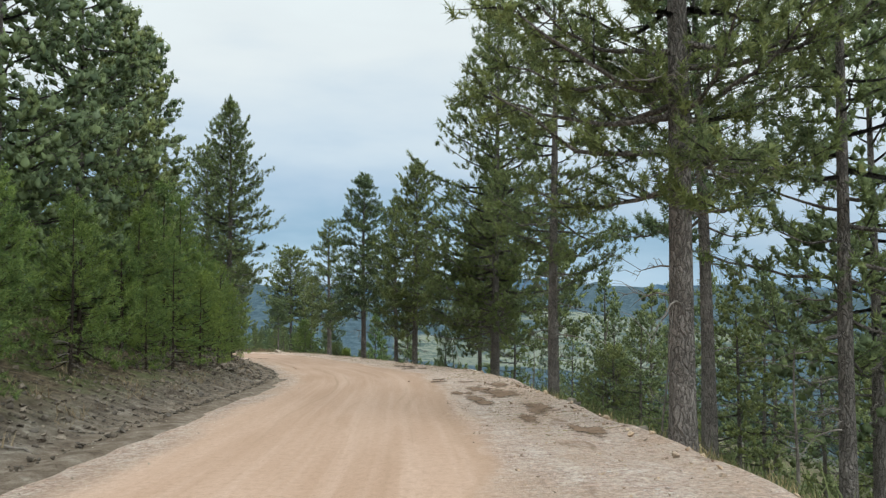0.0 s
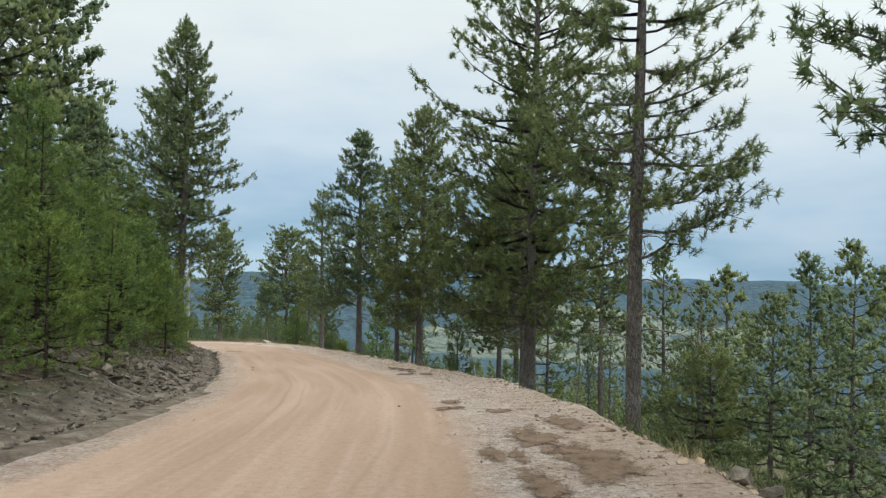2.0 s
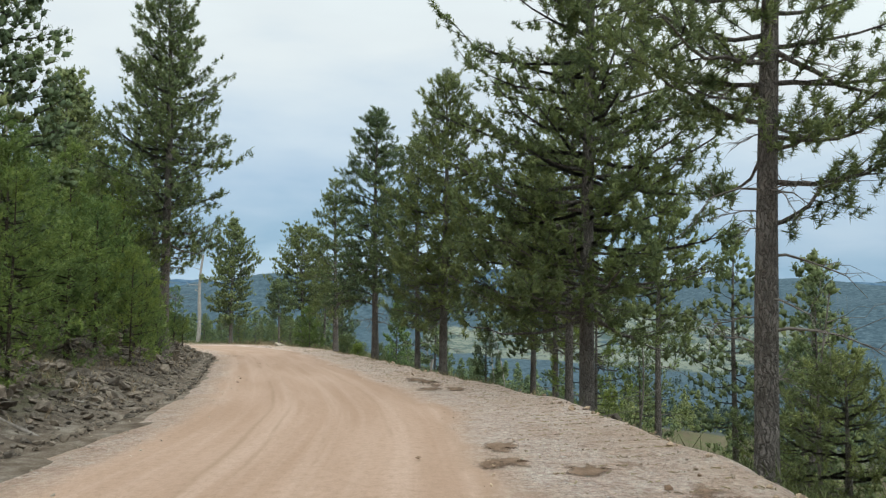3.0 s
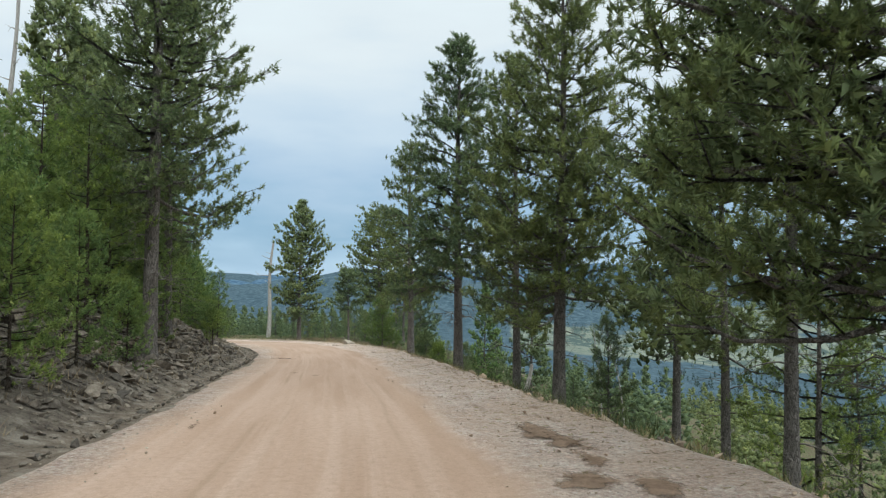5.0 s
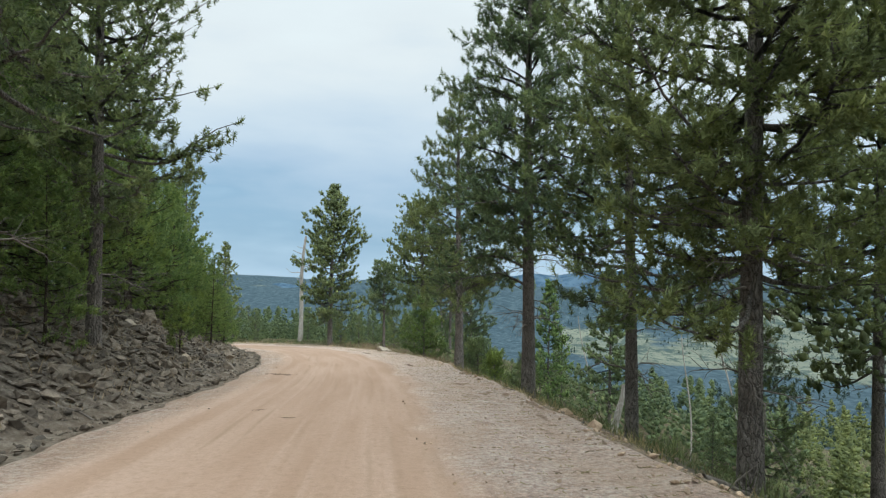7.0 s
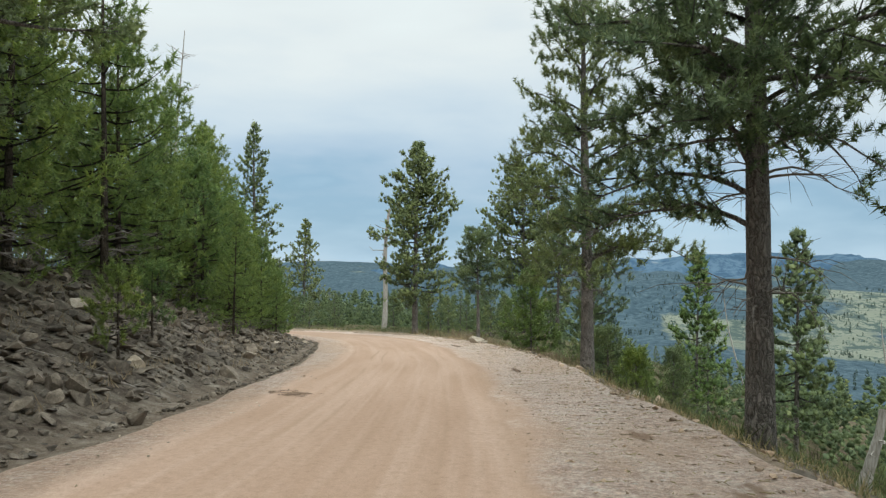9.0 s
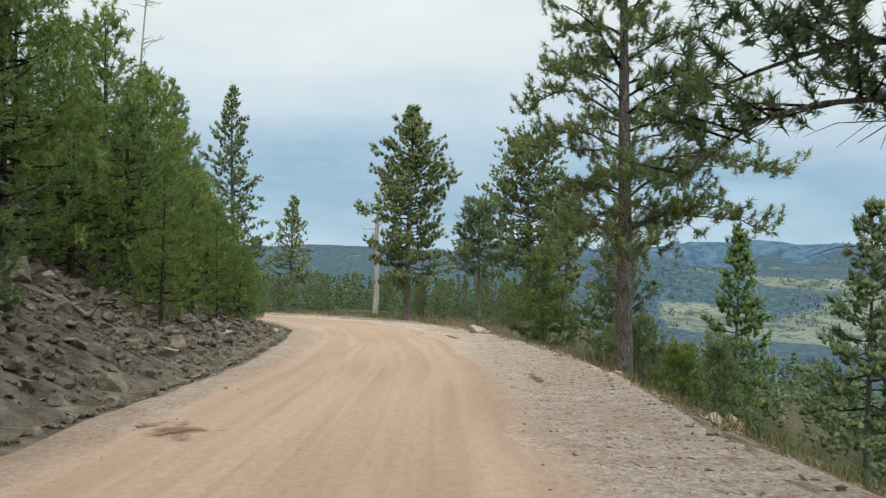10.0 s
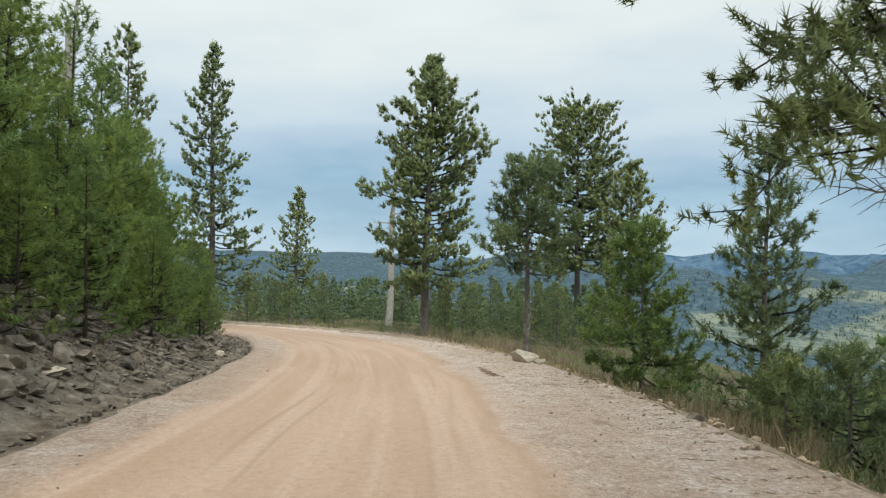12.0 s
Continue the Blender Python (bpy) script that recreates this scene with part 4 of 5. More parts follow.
hero(-21.7, 51.2, 15.0, 0.16, 0.2, 2.6, 56, "tall ponderosa pine in the wood above the bank", detail=AFAR, gaps=0.2, top=11.0)
hero(-23.4, 55.2, 15.0, 0.16, 0.2, 2.6, 57, "tall ponderosa pine in the wood above the bank", detail=AFAR, gaps=0.2, top=10.5)
hero(-24.5, 57.5, 13.5, 0.18, 0.15, 3.0, 38, "tall ponderosa pine rising from the thicket", detail=AFAR)


# ---------------------------------------------------------------- woods
def variants(specs):
    return [make_pine(s) for s in specs]


rng = np.random.default_rng(77)
YOUNG = variants([dict(height=h, girth=0.05 + 0.006 * i, bare=0.09 + 0.03 * (i % 3), spread=s, seed=200 + i, shape="cone" if i % 2 else "dome", limbs=54, twigs=6, blades=24, wide=0.055, heart=0.26,
                       tuft=0.165, every=1.6, jitter=0.4, dead=9, deadlen=1.0, bark=BARK_YOUNG, needles=NEEDLES_YOUNG, even=0.95, gaps=0.03, fine=False, sides=7, inner=0.3)
                  for i, (h, s) in enumerate(((5.0, 1.7), (5.8, 1.8), (4.4, 1.6), (6.4, 1.85), (3.6, 1.45)))])
MIDDLE = variants([dict(height=h, girth=0.14, bare=b, spread=s, seed=300 + i, shape=k, limbs=54, twigs=5, blades=7, wide=0.10, heart=0.42, tuft=0.22, every=2.0, dead=3, deadlen=1.3, gaps=0.1, fine=False, sides=8)
                   for i, (h, b, s, k) in enumerate(((12.0, 0.25, 2.7, "oval"), (10.5, 0.16, 2.5, "cone"), (13.0, 0.30, 2.8, "dome"), (9.0, 0.12, 2.4, "cone")))])
SMALL = variants([dict(height=h, girth=0.08, bare=0.08, spread=s, seed=400 + i, shape=k, limbs=56, twigs=6, blades=13, wide=0.07, heart=0.34, tuft=0.165, every=1.8, dead=2, fine=False, sides=6)
                  for i, (h, s, k) in enumerate(((7.0, 1.8, "cone"), (6.0, 1.8, "dome"), (8.0, 2.0, "cone")))])
MASTERS = {}


def plant_copy(key, meshes, x, y, label, group, turn, size, sink=0.15):
    if key not in MASTERS:
        MASTERS[key] = plant(meshes, x, y, label, group, turn, size, sink)
        return MASTERS[key]
    ob = copy_thing(MASTERS[key], pose(x, y, ground_z(x, y) - sink, 0, 0, turn))
    ob.scale = (size, size, size)
    return tagged(ob, label, "pine tree", group)


TAKEN = [(o.location.x, o.location.y) for o in scene.objects if o.get("category") == "pine tree"]


TAKEN += [(-36.5 + 6.5 * k - 1.6 + 0.8 * j, 107.4 - 12.4 * k) for k in (-0.05, 0.1, 0.25, 0.4, 0.6, 0.8, 1.0) for j in range(5)]


def free(x, y, gap):
    if any((x - a) ** 2 + (y - b) ** 2 < gap * gap for a, b in TAKEN):
        return False
    TAKEN.append((x, y))
    return True


def at_road(along, offset):
    """A point beside the road: metres along it and metres from its centre (right is positive)."""
    i = min(max(int(np.searchsorted(ALONG, along)), 0), len(LINE) - 1)
    return LINE[i, 0] + SIDE[i, 0] * offset, LINE[i, 1] + SIDE[i, 1] * offset, LINE[i, 2] / 2, i


def thicket():
    """Young pines crowding the inner bank, with middle-sized ones behind."""
    made = 0
    for _ in range(3000):
        s = rng.uniform(44, 148)
        d = 1.9 + 7.5 * rng.uniform() ** 1.3
        x, y, hw, i = at_road(s, 0)
        if 46 < LINE[i, 1] < 66:
            d += 0.9 + 1.5 * (LINE[i, 1] > 52)
        x, y, hw, i = at_road(s, -(hw + d))
        if y > 92 or not free(x, y, 1.15 + 0.06 * d):
            continue
        k = int(rng.integers(0, 5))
        size = rng.uniform(0.8, 1.12) * (0.68 if d < 2.8 else 1.0) * (1.0 if LINE[i, 1] < 48 or d < 4.2 else 1.25 if LINE[i, 1] < 52 else 1.55)
        plant_copy(("young", k), YOUNG[k], x, y, "young bushy green pine in a roadside thicket", "thicket of young pines", rng.uniform(0, 360), size)
        made += 1
        if made >= 112:
            break
    made = 0
    for _ in range(900):
        s = rng.uniform(40, 150)
        x, y, hw, i = at_road(s, 0)
        d = 8.5 + 16 * rng.uniform() ** 1.4
        x, y, hw, i = at_road(s, -(hw + d))
        if y > 90 or 40 < y < 57 or not free(x, y, 2.6):
            continue
        k = int(rng.integers(0, 4))
        plant_copy(("middle", k), MIDDLE[k], x, y, "ponderosa pine in the woods above the road", "pines of the upper wood", rng.uniform(0, 360), rng.uniform(0.8, 1.15))
        made += 1
        if made >= 30:
            break


def slope_woods():
    """Pines on the falling side: tall and close at first, low where the view opens to the valley, close again beyond the bend."""
    for x, y, h, k in ((8.4, 20.6, 6.0, 0), (10.6, 24.0, 7.5, 2), (7.4, 27.2, 4.8, 1), (9.4, 29.4, 6.8, 0), (12.2, 20.4, 8.0, 2), (8.0, 33.4, 6.2, 2), (11.4, 31.0, 8.2, 0)):
        if free(x, y, 1.0):
            plant_copy(("small", k), SMALL[k], x, y, "small dense pine on the slope below the road", "pines of the lower slope", 50 * x, h / (7.0, 6.0, 8.0)[k])
    for s0, s1, d0, d1, wanted in ((44, 97, 3.2, 34, 34), (97, 124, 2.0, 24, 20), (124, 166, 1.2, 18, 50)):
        count = 0
        for _ in range(1500):
            s = rng.uniform(s0, s1)
            x, y, hw, i = at_road(s, 0)
            d = d0 + (d1 - d0) * rng.uniform() ** 1.4
            x, y, hw, i = at_road(s, hw + d)
            _, u = nearest(x, y)
            if u[0] < hw + 1.1 or math.hypot(x + 27.1, y - 93.3) < 3:
                continue
            z = ground_z(x, y)
            zr = GX * LINE[i, 0] + GY * LINE[i, 1]
            away = math.hypot(x + 12.7, y - 61)
            if s0 == 44:
                cap = zr + rng.uniform(1.0, 6.5) - (3.0 if d < 7 else 0)
            elif s0 == 97:
                cap = zr + rng.uniform(-3.4, -0.8) - 0.24 * d
            else:
                cap = -3.0 - (rng.uniform(0.025, 0.055) if x < -19 else rng.uniform(0.10, 0.15)) * away
            h = min(cap - z, 13)
            if h < 0.9 or not free(x, y, 0.9 + 0.11 * h):
                continue
            label = ("small dense pine" if h <= 8.5 else "ponderosa pine") + " on the slope below the road"
            if h > 8.5:
                k = int(rng.integers(0, 4))
                plant_copy(("middle", k), MIDDLE[k], x, y, label, "pines of the lower slope", rng.uniform(0, 360), h / (12.0, 10.5, 13.0, 9.0)[k])
            else:
                k = int(rng.integers(0, 3))
                plant_copy(("small", k), SMALL[k], x, y, label, "pines of the lower slope", rng.uniform(0, 360), h / (7.0, 6.0, 8.0)[k])
            count += 1
            if count >= wanted:
                break


def loose_pine(height, spread, bunches, blades, size, width, heart=0.0):
    """Needle bunches heaped into the outline of a small pine."""
    q = rng.uniform(0.02, 1, bunches) ** 0.8
    a = rng.uniform(0, 6.28, bunches)
    r = spread * (1 - q) ** 0.8 * rng.uniform(0.35, 1.1, bunches)
    c = np.stack([r * np.cos(a), r * np.sin(a), height * (0.08 + 0.9 * q)], 1)
    ax = np.stack([np.cos(a), np.sin(a), 0 * a + 0.5], 1)
    return needle_bunches(c, ax, np.full(bunches, size) * rng.uniform(0.7, 1.3, bunches) * (1.15 - 0.5 * q), blades, width, rng, heart)


def wood_body(name, x, y, z, kinds, sizes, label, mat=NEEDLES):
    vs, fs, ds, base = [], [], [], 0
    for px, py, pz, s in zip(x, y, z, sizes):
        v, f, d = kinds[int(rng.integers(0, len(kinds)))]
        a = rng.uniform(0, 6.28)
        w = v * s
        vs.append(np.stack([px + w[:, 0] * math.cos(a) - w[:, 1] * math.sin(a), py + w[:, 0] * math.sin(a) + w[:, 1] * math.cos(a), pz + w[:, 2] - 0.2], 1))
        ds.append(np.stack([d[:, 0] * math.cos(a) - d[:, 1] * math.sin(a), d[:, 0] * math.sin(a) + d[:, 1] * math.cos(a), d[:, 2]], 1))
        fs.append(f + base)
        base += len(v)
    tagged(new(name, mesh_from(name, np.vstack(vs), np.vstack(fs), mat, True, normals=np.vstack(ds))), label, "woods", kind="stuff")


def far_woods():
    """The wood that clothes the valley side, in two bodies, close and far."""
    n = 14000
    r = 40 + 800 * rng.uniform(size=n) ** 1.3
    a = np.radians(rng.uniform(-48, 46, n))
    x, y = -12 + r * np.sin(a), 62 + r * np.cos(a)
    idx, u = nearest(x, y)
    z, _, _, opening, _ = terrain(x, y)
    size = rng.uniform(0.65, 1.2, n)
    ok = (u > 27) & (opening < 0.02) & (z + 9.5 * size < -3.5 - np.where(np.degrees(a) > -12, 0.125, 0.05) * r)
    near, far = ok & (r < 200), ok & (r >= 200)
    near, far = np.nonzero(near)[0][:190], np.nonzero(far)[0][:2600]
    kinds = [loose_pine(8.5, 2.5, 100, 6, 0.44, 0.12, 0.45) for _ in range(5)]
    # close ranks beyond the bend
    bx, by, bs = [], [], []
    for _ in range(2600):
        px, py, hw, i = at_road(rng.uniform(122, 168), 0)
        px, py, hw, i = at_road(ALONG[i], hw + 5 + 30 * rng.uniform() ** 0.8)
        pz = ground_z(px, py)
        low = rng.uniform(0.030, 0.056) if px < -19 else rng.uniform(0.13, 0.18)
        h = -3.0 - low * math.hypot(px + 12.7, py - 61) - pz
        if 1.2 < h < 13 and nearest([px], [py])[1][0] > hw + 1.5 and free(px, py, 0.8 + 0.08 * h):
            bx.append(px)
            by.append(py)
            bs.append(h / 8.5)
        if len(bx) >= 170:
            break
    wood_body("bend_wood", bx, by, terrain(bx, by)[0], kinds, bs, "close ranks of small dark pines beyond the bend")
    wood_body("slope_wood", x[near], y[near], z[near], kinds, size[near], "close stand of small pines on the lower slope")
    kinds = [loose_pine(8.5, 2.0, 24, 3, 1.7, 0.3) for _ in range(5)]
    # single trees dotted over the open hillside
    mr, ma = 930 + 520 * rng.uniform(size=2600), np.radians(rng.uniform(-7, 27, 2600))
    mx, my = mr * np.sin(ma), 60 + mr * np.cos(ma)
    keep = fbm(mx / 70, my / 70, 4, 44) > 0.47
    mx, my = mx[keep][:1100], my[keep][:1100]
    wood_body("meadow_trees", mx, my, terrain(mx, my)[0], kinds, rng.uniform(0.3, 0.75, len(mx)), "dark pines dotted over the far open hillside", NEEDLES_HAZED)
    wood_body("far_woods", x[far], y[far], z[far], kinds, size[far], "dark pine wood covering the far valley side", NEEDLES_HAZED)



thicket()
slope_woods()
far_woods()


# ---------------------------------------------------------------- distant mountains
def make_mountain():
    m, nt, b = material("hazed_mountain")
    p = place(nt)
    n1, n2 = noise_tex(nt, p, 0.0035, 8, 0.7, (1, 1, 2.0)), noise_tex(nt, p, 0.022, 8, 0.78)
    # haze of distance is painted in: wooded and bald slopes both tinted blue
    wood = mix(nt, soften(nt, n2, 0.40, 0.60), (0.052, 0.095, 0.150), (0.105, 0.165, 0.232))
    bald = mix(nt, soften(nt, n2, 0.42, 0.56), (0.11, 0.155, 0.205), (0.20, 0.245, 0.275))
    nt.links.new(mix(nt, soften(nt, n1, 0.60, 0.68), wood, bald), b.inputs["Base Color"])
    b.inputs["Roughness"].default_value = 1.0
    b.inputs["Specular IOR Level"].default_value = 0.0
    return m


def build_mountains():
    """Two long wooded ridges at the horizon."""
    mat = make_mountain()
    for near, far, low, amp, seed, label in ((2050, 2900, -42, 75, 51, "wooded mountain ridge beyond the valley, coloured blue for haze"), (3000, 3900, -45, 90, 63, "mountain ridge on the horizon, coloured pale blue for haze")):
        a = np.radians(np.linspace(-100, 100, 420))
        t = np.linspace(0, 1, 26)
        aa, tt = np.meshgrid(a, t, indexing="ij")
        r = near + (far - near) * tt
        x, y = r * np.sin(aa), 60 + r * np.cos(aa)
        crest = low + amp * (fbm(aa * 5.5 + seed, 0 * aa + seed, 4, seed) - 0.35) + 40 * np.exp(-((np.degrees(aa) - 3) / 9) ** 2) * (seed == 51) - 24 * smooth(-np.degrees(aa), 12, 22)
        relief = (1 - np.abs(2 * fbm(x / 300, y / 300, 5, seed + 7) - 1) - 0.6) * 190 * np.sin(tt * np.pi * 0.92)
        z = -135 + (crest + 135) * np.sin(np.clip(tt * 1.15, 0, 1) * np.pi / 2) ** 1.2 + relief * (1 - 0.75 * tt)
        v = np.stack([x.ravel(), y.ravel(), z.ravel()], 1)
        i, j = np.meshgrid(np.arange(len(a) - 1), np.arange(len(t) - 1), indexing="ij")
        n = len(t)
        f = np.stack([i * n + j, (i + 1) * n + j, (i + 1) * n + j + 1, i * n + j + 1], -1).reshape(-1, 4)
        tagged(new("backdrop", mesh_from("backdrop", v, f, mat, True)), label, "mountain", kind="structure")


build_mountains()


# ---------------------------------------------------------------- rocks
def hull(seed, squash, points=15):
    """An angular stone about one metre across."""
    r = np.random.default_rng(seed)
    bm = bmesh.new()
    for _ in range(points):
        d = r.normal(size=3)
        d = d / np.linalg.norm(d) * r.uniform(0.75, 1.0) * 0.5
        bm.verts.new((d[0], d[1], d[2] * squash))
    res = bmesh.ops.convex_hull(bm, input=bm.verts)
    bmesh.ops.delete(bm, geom=[g for g in res["geom_interior"] if isinstance(g, bmesh.types.BMVert)], context="VERTS")
    bmesh.ops.triangulate(bm, faces=bm.faces)
    bm.verts.ensure_lookup_table()
    bm.verts.index_update()
    v = np.array([tuple(q.co) for q in bm.verts])
    f = np.array([[q.index for q in face.verts] for face in bm.faces])
    bm.free()
    return v, f


STONES = [hull(500 + i, (0.45, 0.6, 0.75, 0.35)[i % 4]) for i in range(12)]
PEBBLES = [hull(600 + i, 0.6, 8) for i in range(6)]


def turned(v, size, rz, rx, ry):
    m = np.array(Euler((rx, ry, rz)).to_matrix())
    return (v * size) @ m.T


def scatter(name, shapes, places, mat, label, category):
    """Many small stones as one body. places: x, y, z, size."""
    vs, fs, base = [], [], 0
    for x, y, z, size in places:
        v, f = shapes[int(rng.integers(0, len(shapes)))]
        w = turned(v * rng.uniform(0.7, 1.3, 3), size, rng.uniform(0, 6.28), rng.normal() * 0.35, rng.normal() * 0.35) + np.array([x, y, z + 0.2 * size])
        vs.append(w)
        fs.append(f + base)
        base += len(v)
    tagged(new(name, mesh_from(name, np.vstack(vs), np.vstack(fs), mat)), label, category, kind="stuff")


def beside(n, s0, s1, d0, d1, side, power=1.0):
    """Random points beside the road: side -1 inner, +1 outer; d is measured from the edge of the surface."""
    s = rng.uniform(s0, s1, n)
    i = np.clip(np.searchsorted(ALONG, s), 0, len(LINE) - 1)
    d = d0 + (d1 - d0) * rng.uniform(size=n) ** power
    off = side * (LINE[i, 2] / 2 + d)
    return LINE[i, 0] + SIDE[i, 0] * off, LINE[i, 1] + SIDE[i, 1] * off


def on_road(x, y):
    """Top of whatever lies there: the graded surface or the ground beside it."""
    idx, u = nearest(x, y)
    inside = np.abs(u) < LINE[idx, 2] / 2 - 0.25
    return np.where(inside, road_surface(idx, u)[2], terrain(x, y)[0])


def rubble():
    x, y = beside(10500, 66, 146, 0.15, 6.5, -1, 1.0)
    keep = fbm(x * 0.5, y * 0.5, 3, 70) > 0.20 + 0.3 * (1 - smooth(y, 34, 46))
    x, y = x[keep], y[keep]
    size = 0.07 + 0.38 * rng.uniform(size=len(x)) ** 3.4
    idx, u = nearest(x, y)
    size = size * (0.4 + 0.6 * smooth(-u - LINE[idx, 2] / 2, 0.3, 1.3))
    scatter("bank_rubble", STONES, np.stack([x, y, terrain(x, y)[0], size], 1), ROCK, "grey angular rubble strewn over the cut bank", "rubble")
    x, y = beside(15000, 50, 140, 0.05, 6.0, -1, 1.2)
    size = 0.035 + 0.13 * rng.uniform(size=len(x)) ** 2.0
    scatter("bank_chips", PEBBLES, np.stack([x, y, terrain(x, y)[0], size], 1), ROCK, "small broken stone chips on the cut bank", "stone chips")
    x, y = beside(2600, 44, 148, 0.02, 3.5, -1, 1.9)
    size = 0.045 + 0.15 * rng.uniform(size=len(x)) ** 2.2
    scatter("bank_stones", STONES, np.stack([x, y, terrain(x, y)[0], size], 1), ROCK, "small brown-grey stones along the roadside ditch", "stones")
    x, y = beside(2600, 42, 140, -0.6, 0.7, 1, 1.0)
    size = 0.02 + 0.13 * rng.uniform(size=len(x)) ** 4
    scatter("edge_clods", STONES, np.stack([x, y, on_road(x, y), size], 1), CLOD, "tan earth clods and stones along the outer lip of the road", "clods")
    x, y = beside(3000, 44, 128, -2.9, -0.1, 1, 0.75)
    size = 0.018 + 0.05 * rng.uniform(size=len(x)) ** 2.2
    scatter("road_pebbles", PEBBLES, np.stack([x, y, on_road(x, y), size], 1), CLOD, "loose pale pebbles scattered on the gravel shoulder", "pebbles")
    x, y = beside(900, 42, 130, -1.4, 0.2, -1, 0.8)
    size = 0.015 + 0.04 * rng.uniform(size=len(x)) ** 2
    scatter("ditch_pebbles", PEBBLES, np.stack([x, y, on_road(x, y), size], 1), ROCK_PALE, "loose grey pebbles beside the ditch", "pebbles")


STONE_MESHES = {}


def stone(x, y, size, label, mat=ROCK, group="", rz=None, tilt=0.3, name="rock", up=0.15):
    k = int(rng.integers(0, len(STONES)))
    key = (k, mat.name)
    if key not in STONE_MESHES:
        STONE_MESHES[key] = mesh_from("rock", STONES[k][0], STONES[k][1], mat)
    ob = new(name, STONE_MESHES[key])
    z = float(on_road(np.array([x]), np.array([y]))[0])
    sx, sy, sz = size * rng.uniform(0.8, 1.25), size * rng.uniform(0.7, 1.1), size * rng.uniform(0.8, 1.2)
    ob.matrix_world = pose(x, y, z + up * size, math.degrees(rng.normal() * tilt), math.degrees(rng.normal() * tilt), rng.uniform(0, 360) if rz is None else rz) @ Matrix.Diagonal((sx, sy, sz, 1))
    return tagged(ob, label, "rock", group)


def boulders():
    stone(-19.15, 62.5, 0.5, "pale pointed rock at the foot of the bank", ROCK_PALE, up=0.25)
    stone(-15.1, 43.7, 1.1, "pale grey slab leaning on the bank", ROCK_PALE, up=0.2, tilt=0.5)
    stone(-13.4, 43.2, 0.6, "flat pale stone on the bank", ROCK_PALE)
    stone(-14.4, 53.4, 0.5, "dark grey rock at the foot of the bank", ROCK)
    stone(-8.4, 66.2, 0.6, "flat tan stone on the outer lip of the road", CLOD)
    stone(-14.1, 42.5, 0.8, "grey slab leaning on the bank", ROCK)
    stone(-22.4, 61.7, 1.1, "large flat grey rock on top of the bank", ROCK)
    stone(-8.75, 63.3, 0.42, "pale flat stone on the outer lip of the road", ROCK_PALE)
    stone(-18.55, 80.9, 1.2, "large pale boulder sunk in the road edge", ROCK_PALE, up=0.0, tilt=0.1)
    stone(-17.9, 80.5, 0.5, "pale stone beside the boulder at the road edge", ROCK_PALE)
    stone(3.3, 18.6, 0.45, "grey rounded stone on the outer lip of the road", ROCK)
    stone(3.2, 17.7, 0.42, "grey stone on the outer lip of the road", ROCK)
    stone(2.2, 29.6, 0.6, "flat grey stone on the outer lip of the road", ROCK)
    stone(1.9, 31.0, 0.45, "flat grey stone on the outer lip of the road", ROCK)
    for x, y, s in ((-1.1, 23.5, 0.09), (1.27, 21.9, 0.09), (1.7, 22.4, 0.07), (-2.4, 37.85, 0.10), (-2.0, 37.2, 0.08), (1.45, 15.4, 0.10), (2.4, 14.2, 0.12), (-7.7, 37.4, 0.08), (-15.9, 60.1, 0.12), (-3.0, 35.4, 0.07)):
        stone(x, y, s, "small dark stone lying on the dirt road", MUD, "stray stones on the road", up=0.3)
    x, y = beside(60, 82, 148, 0.6, 5.5, -1, 1.0)
    for px, py in zip(x, y):
        stone(px, py, float(rng.uniform(0.28, 0.75)), "angular grey rock on the cut bank", ROCK if rng.uniform() < 0.7 else ROCK_PALE, "rocks of the cut bank", up=0.08)
    x, y = beside(30, 50, 130, -0.25, 0.5, 1)
    for px, py in zip(x, y):
        stone(px, py, float(rng.uniform(0.14, 0.4)), "weathered stone on the outer lip of the road", ROCK if rng.uniform() < 0.5 else CLOD, "stones of the road lip", up=0.05)


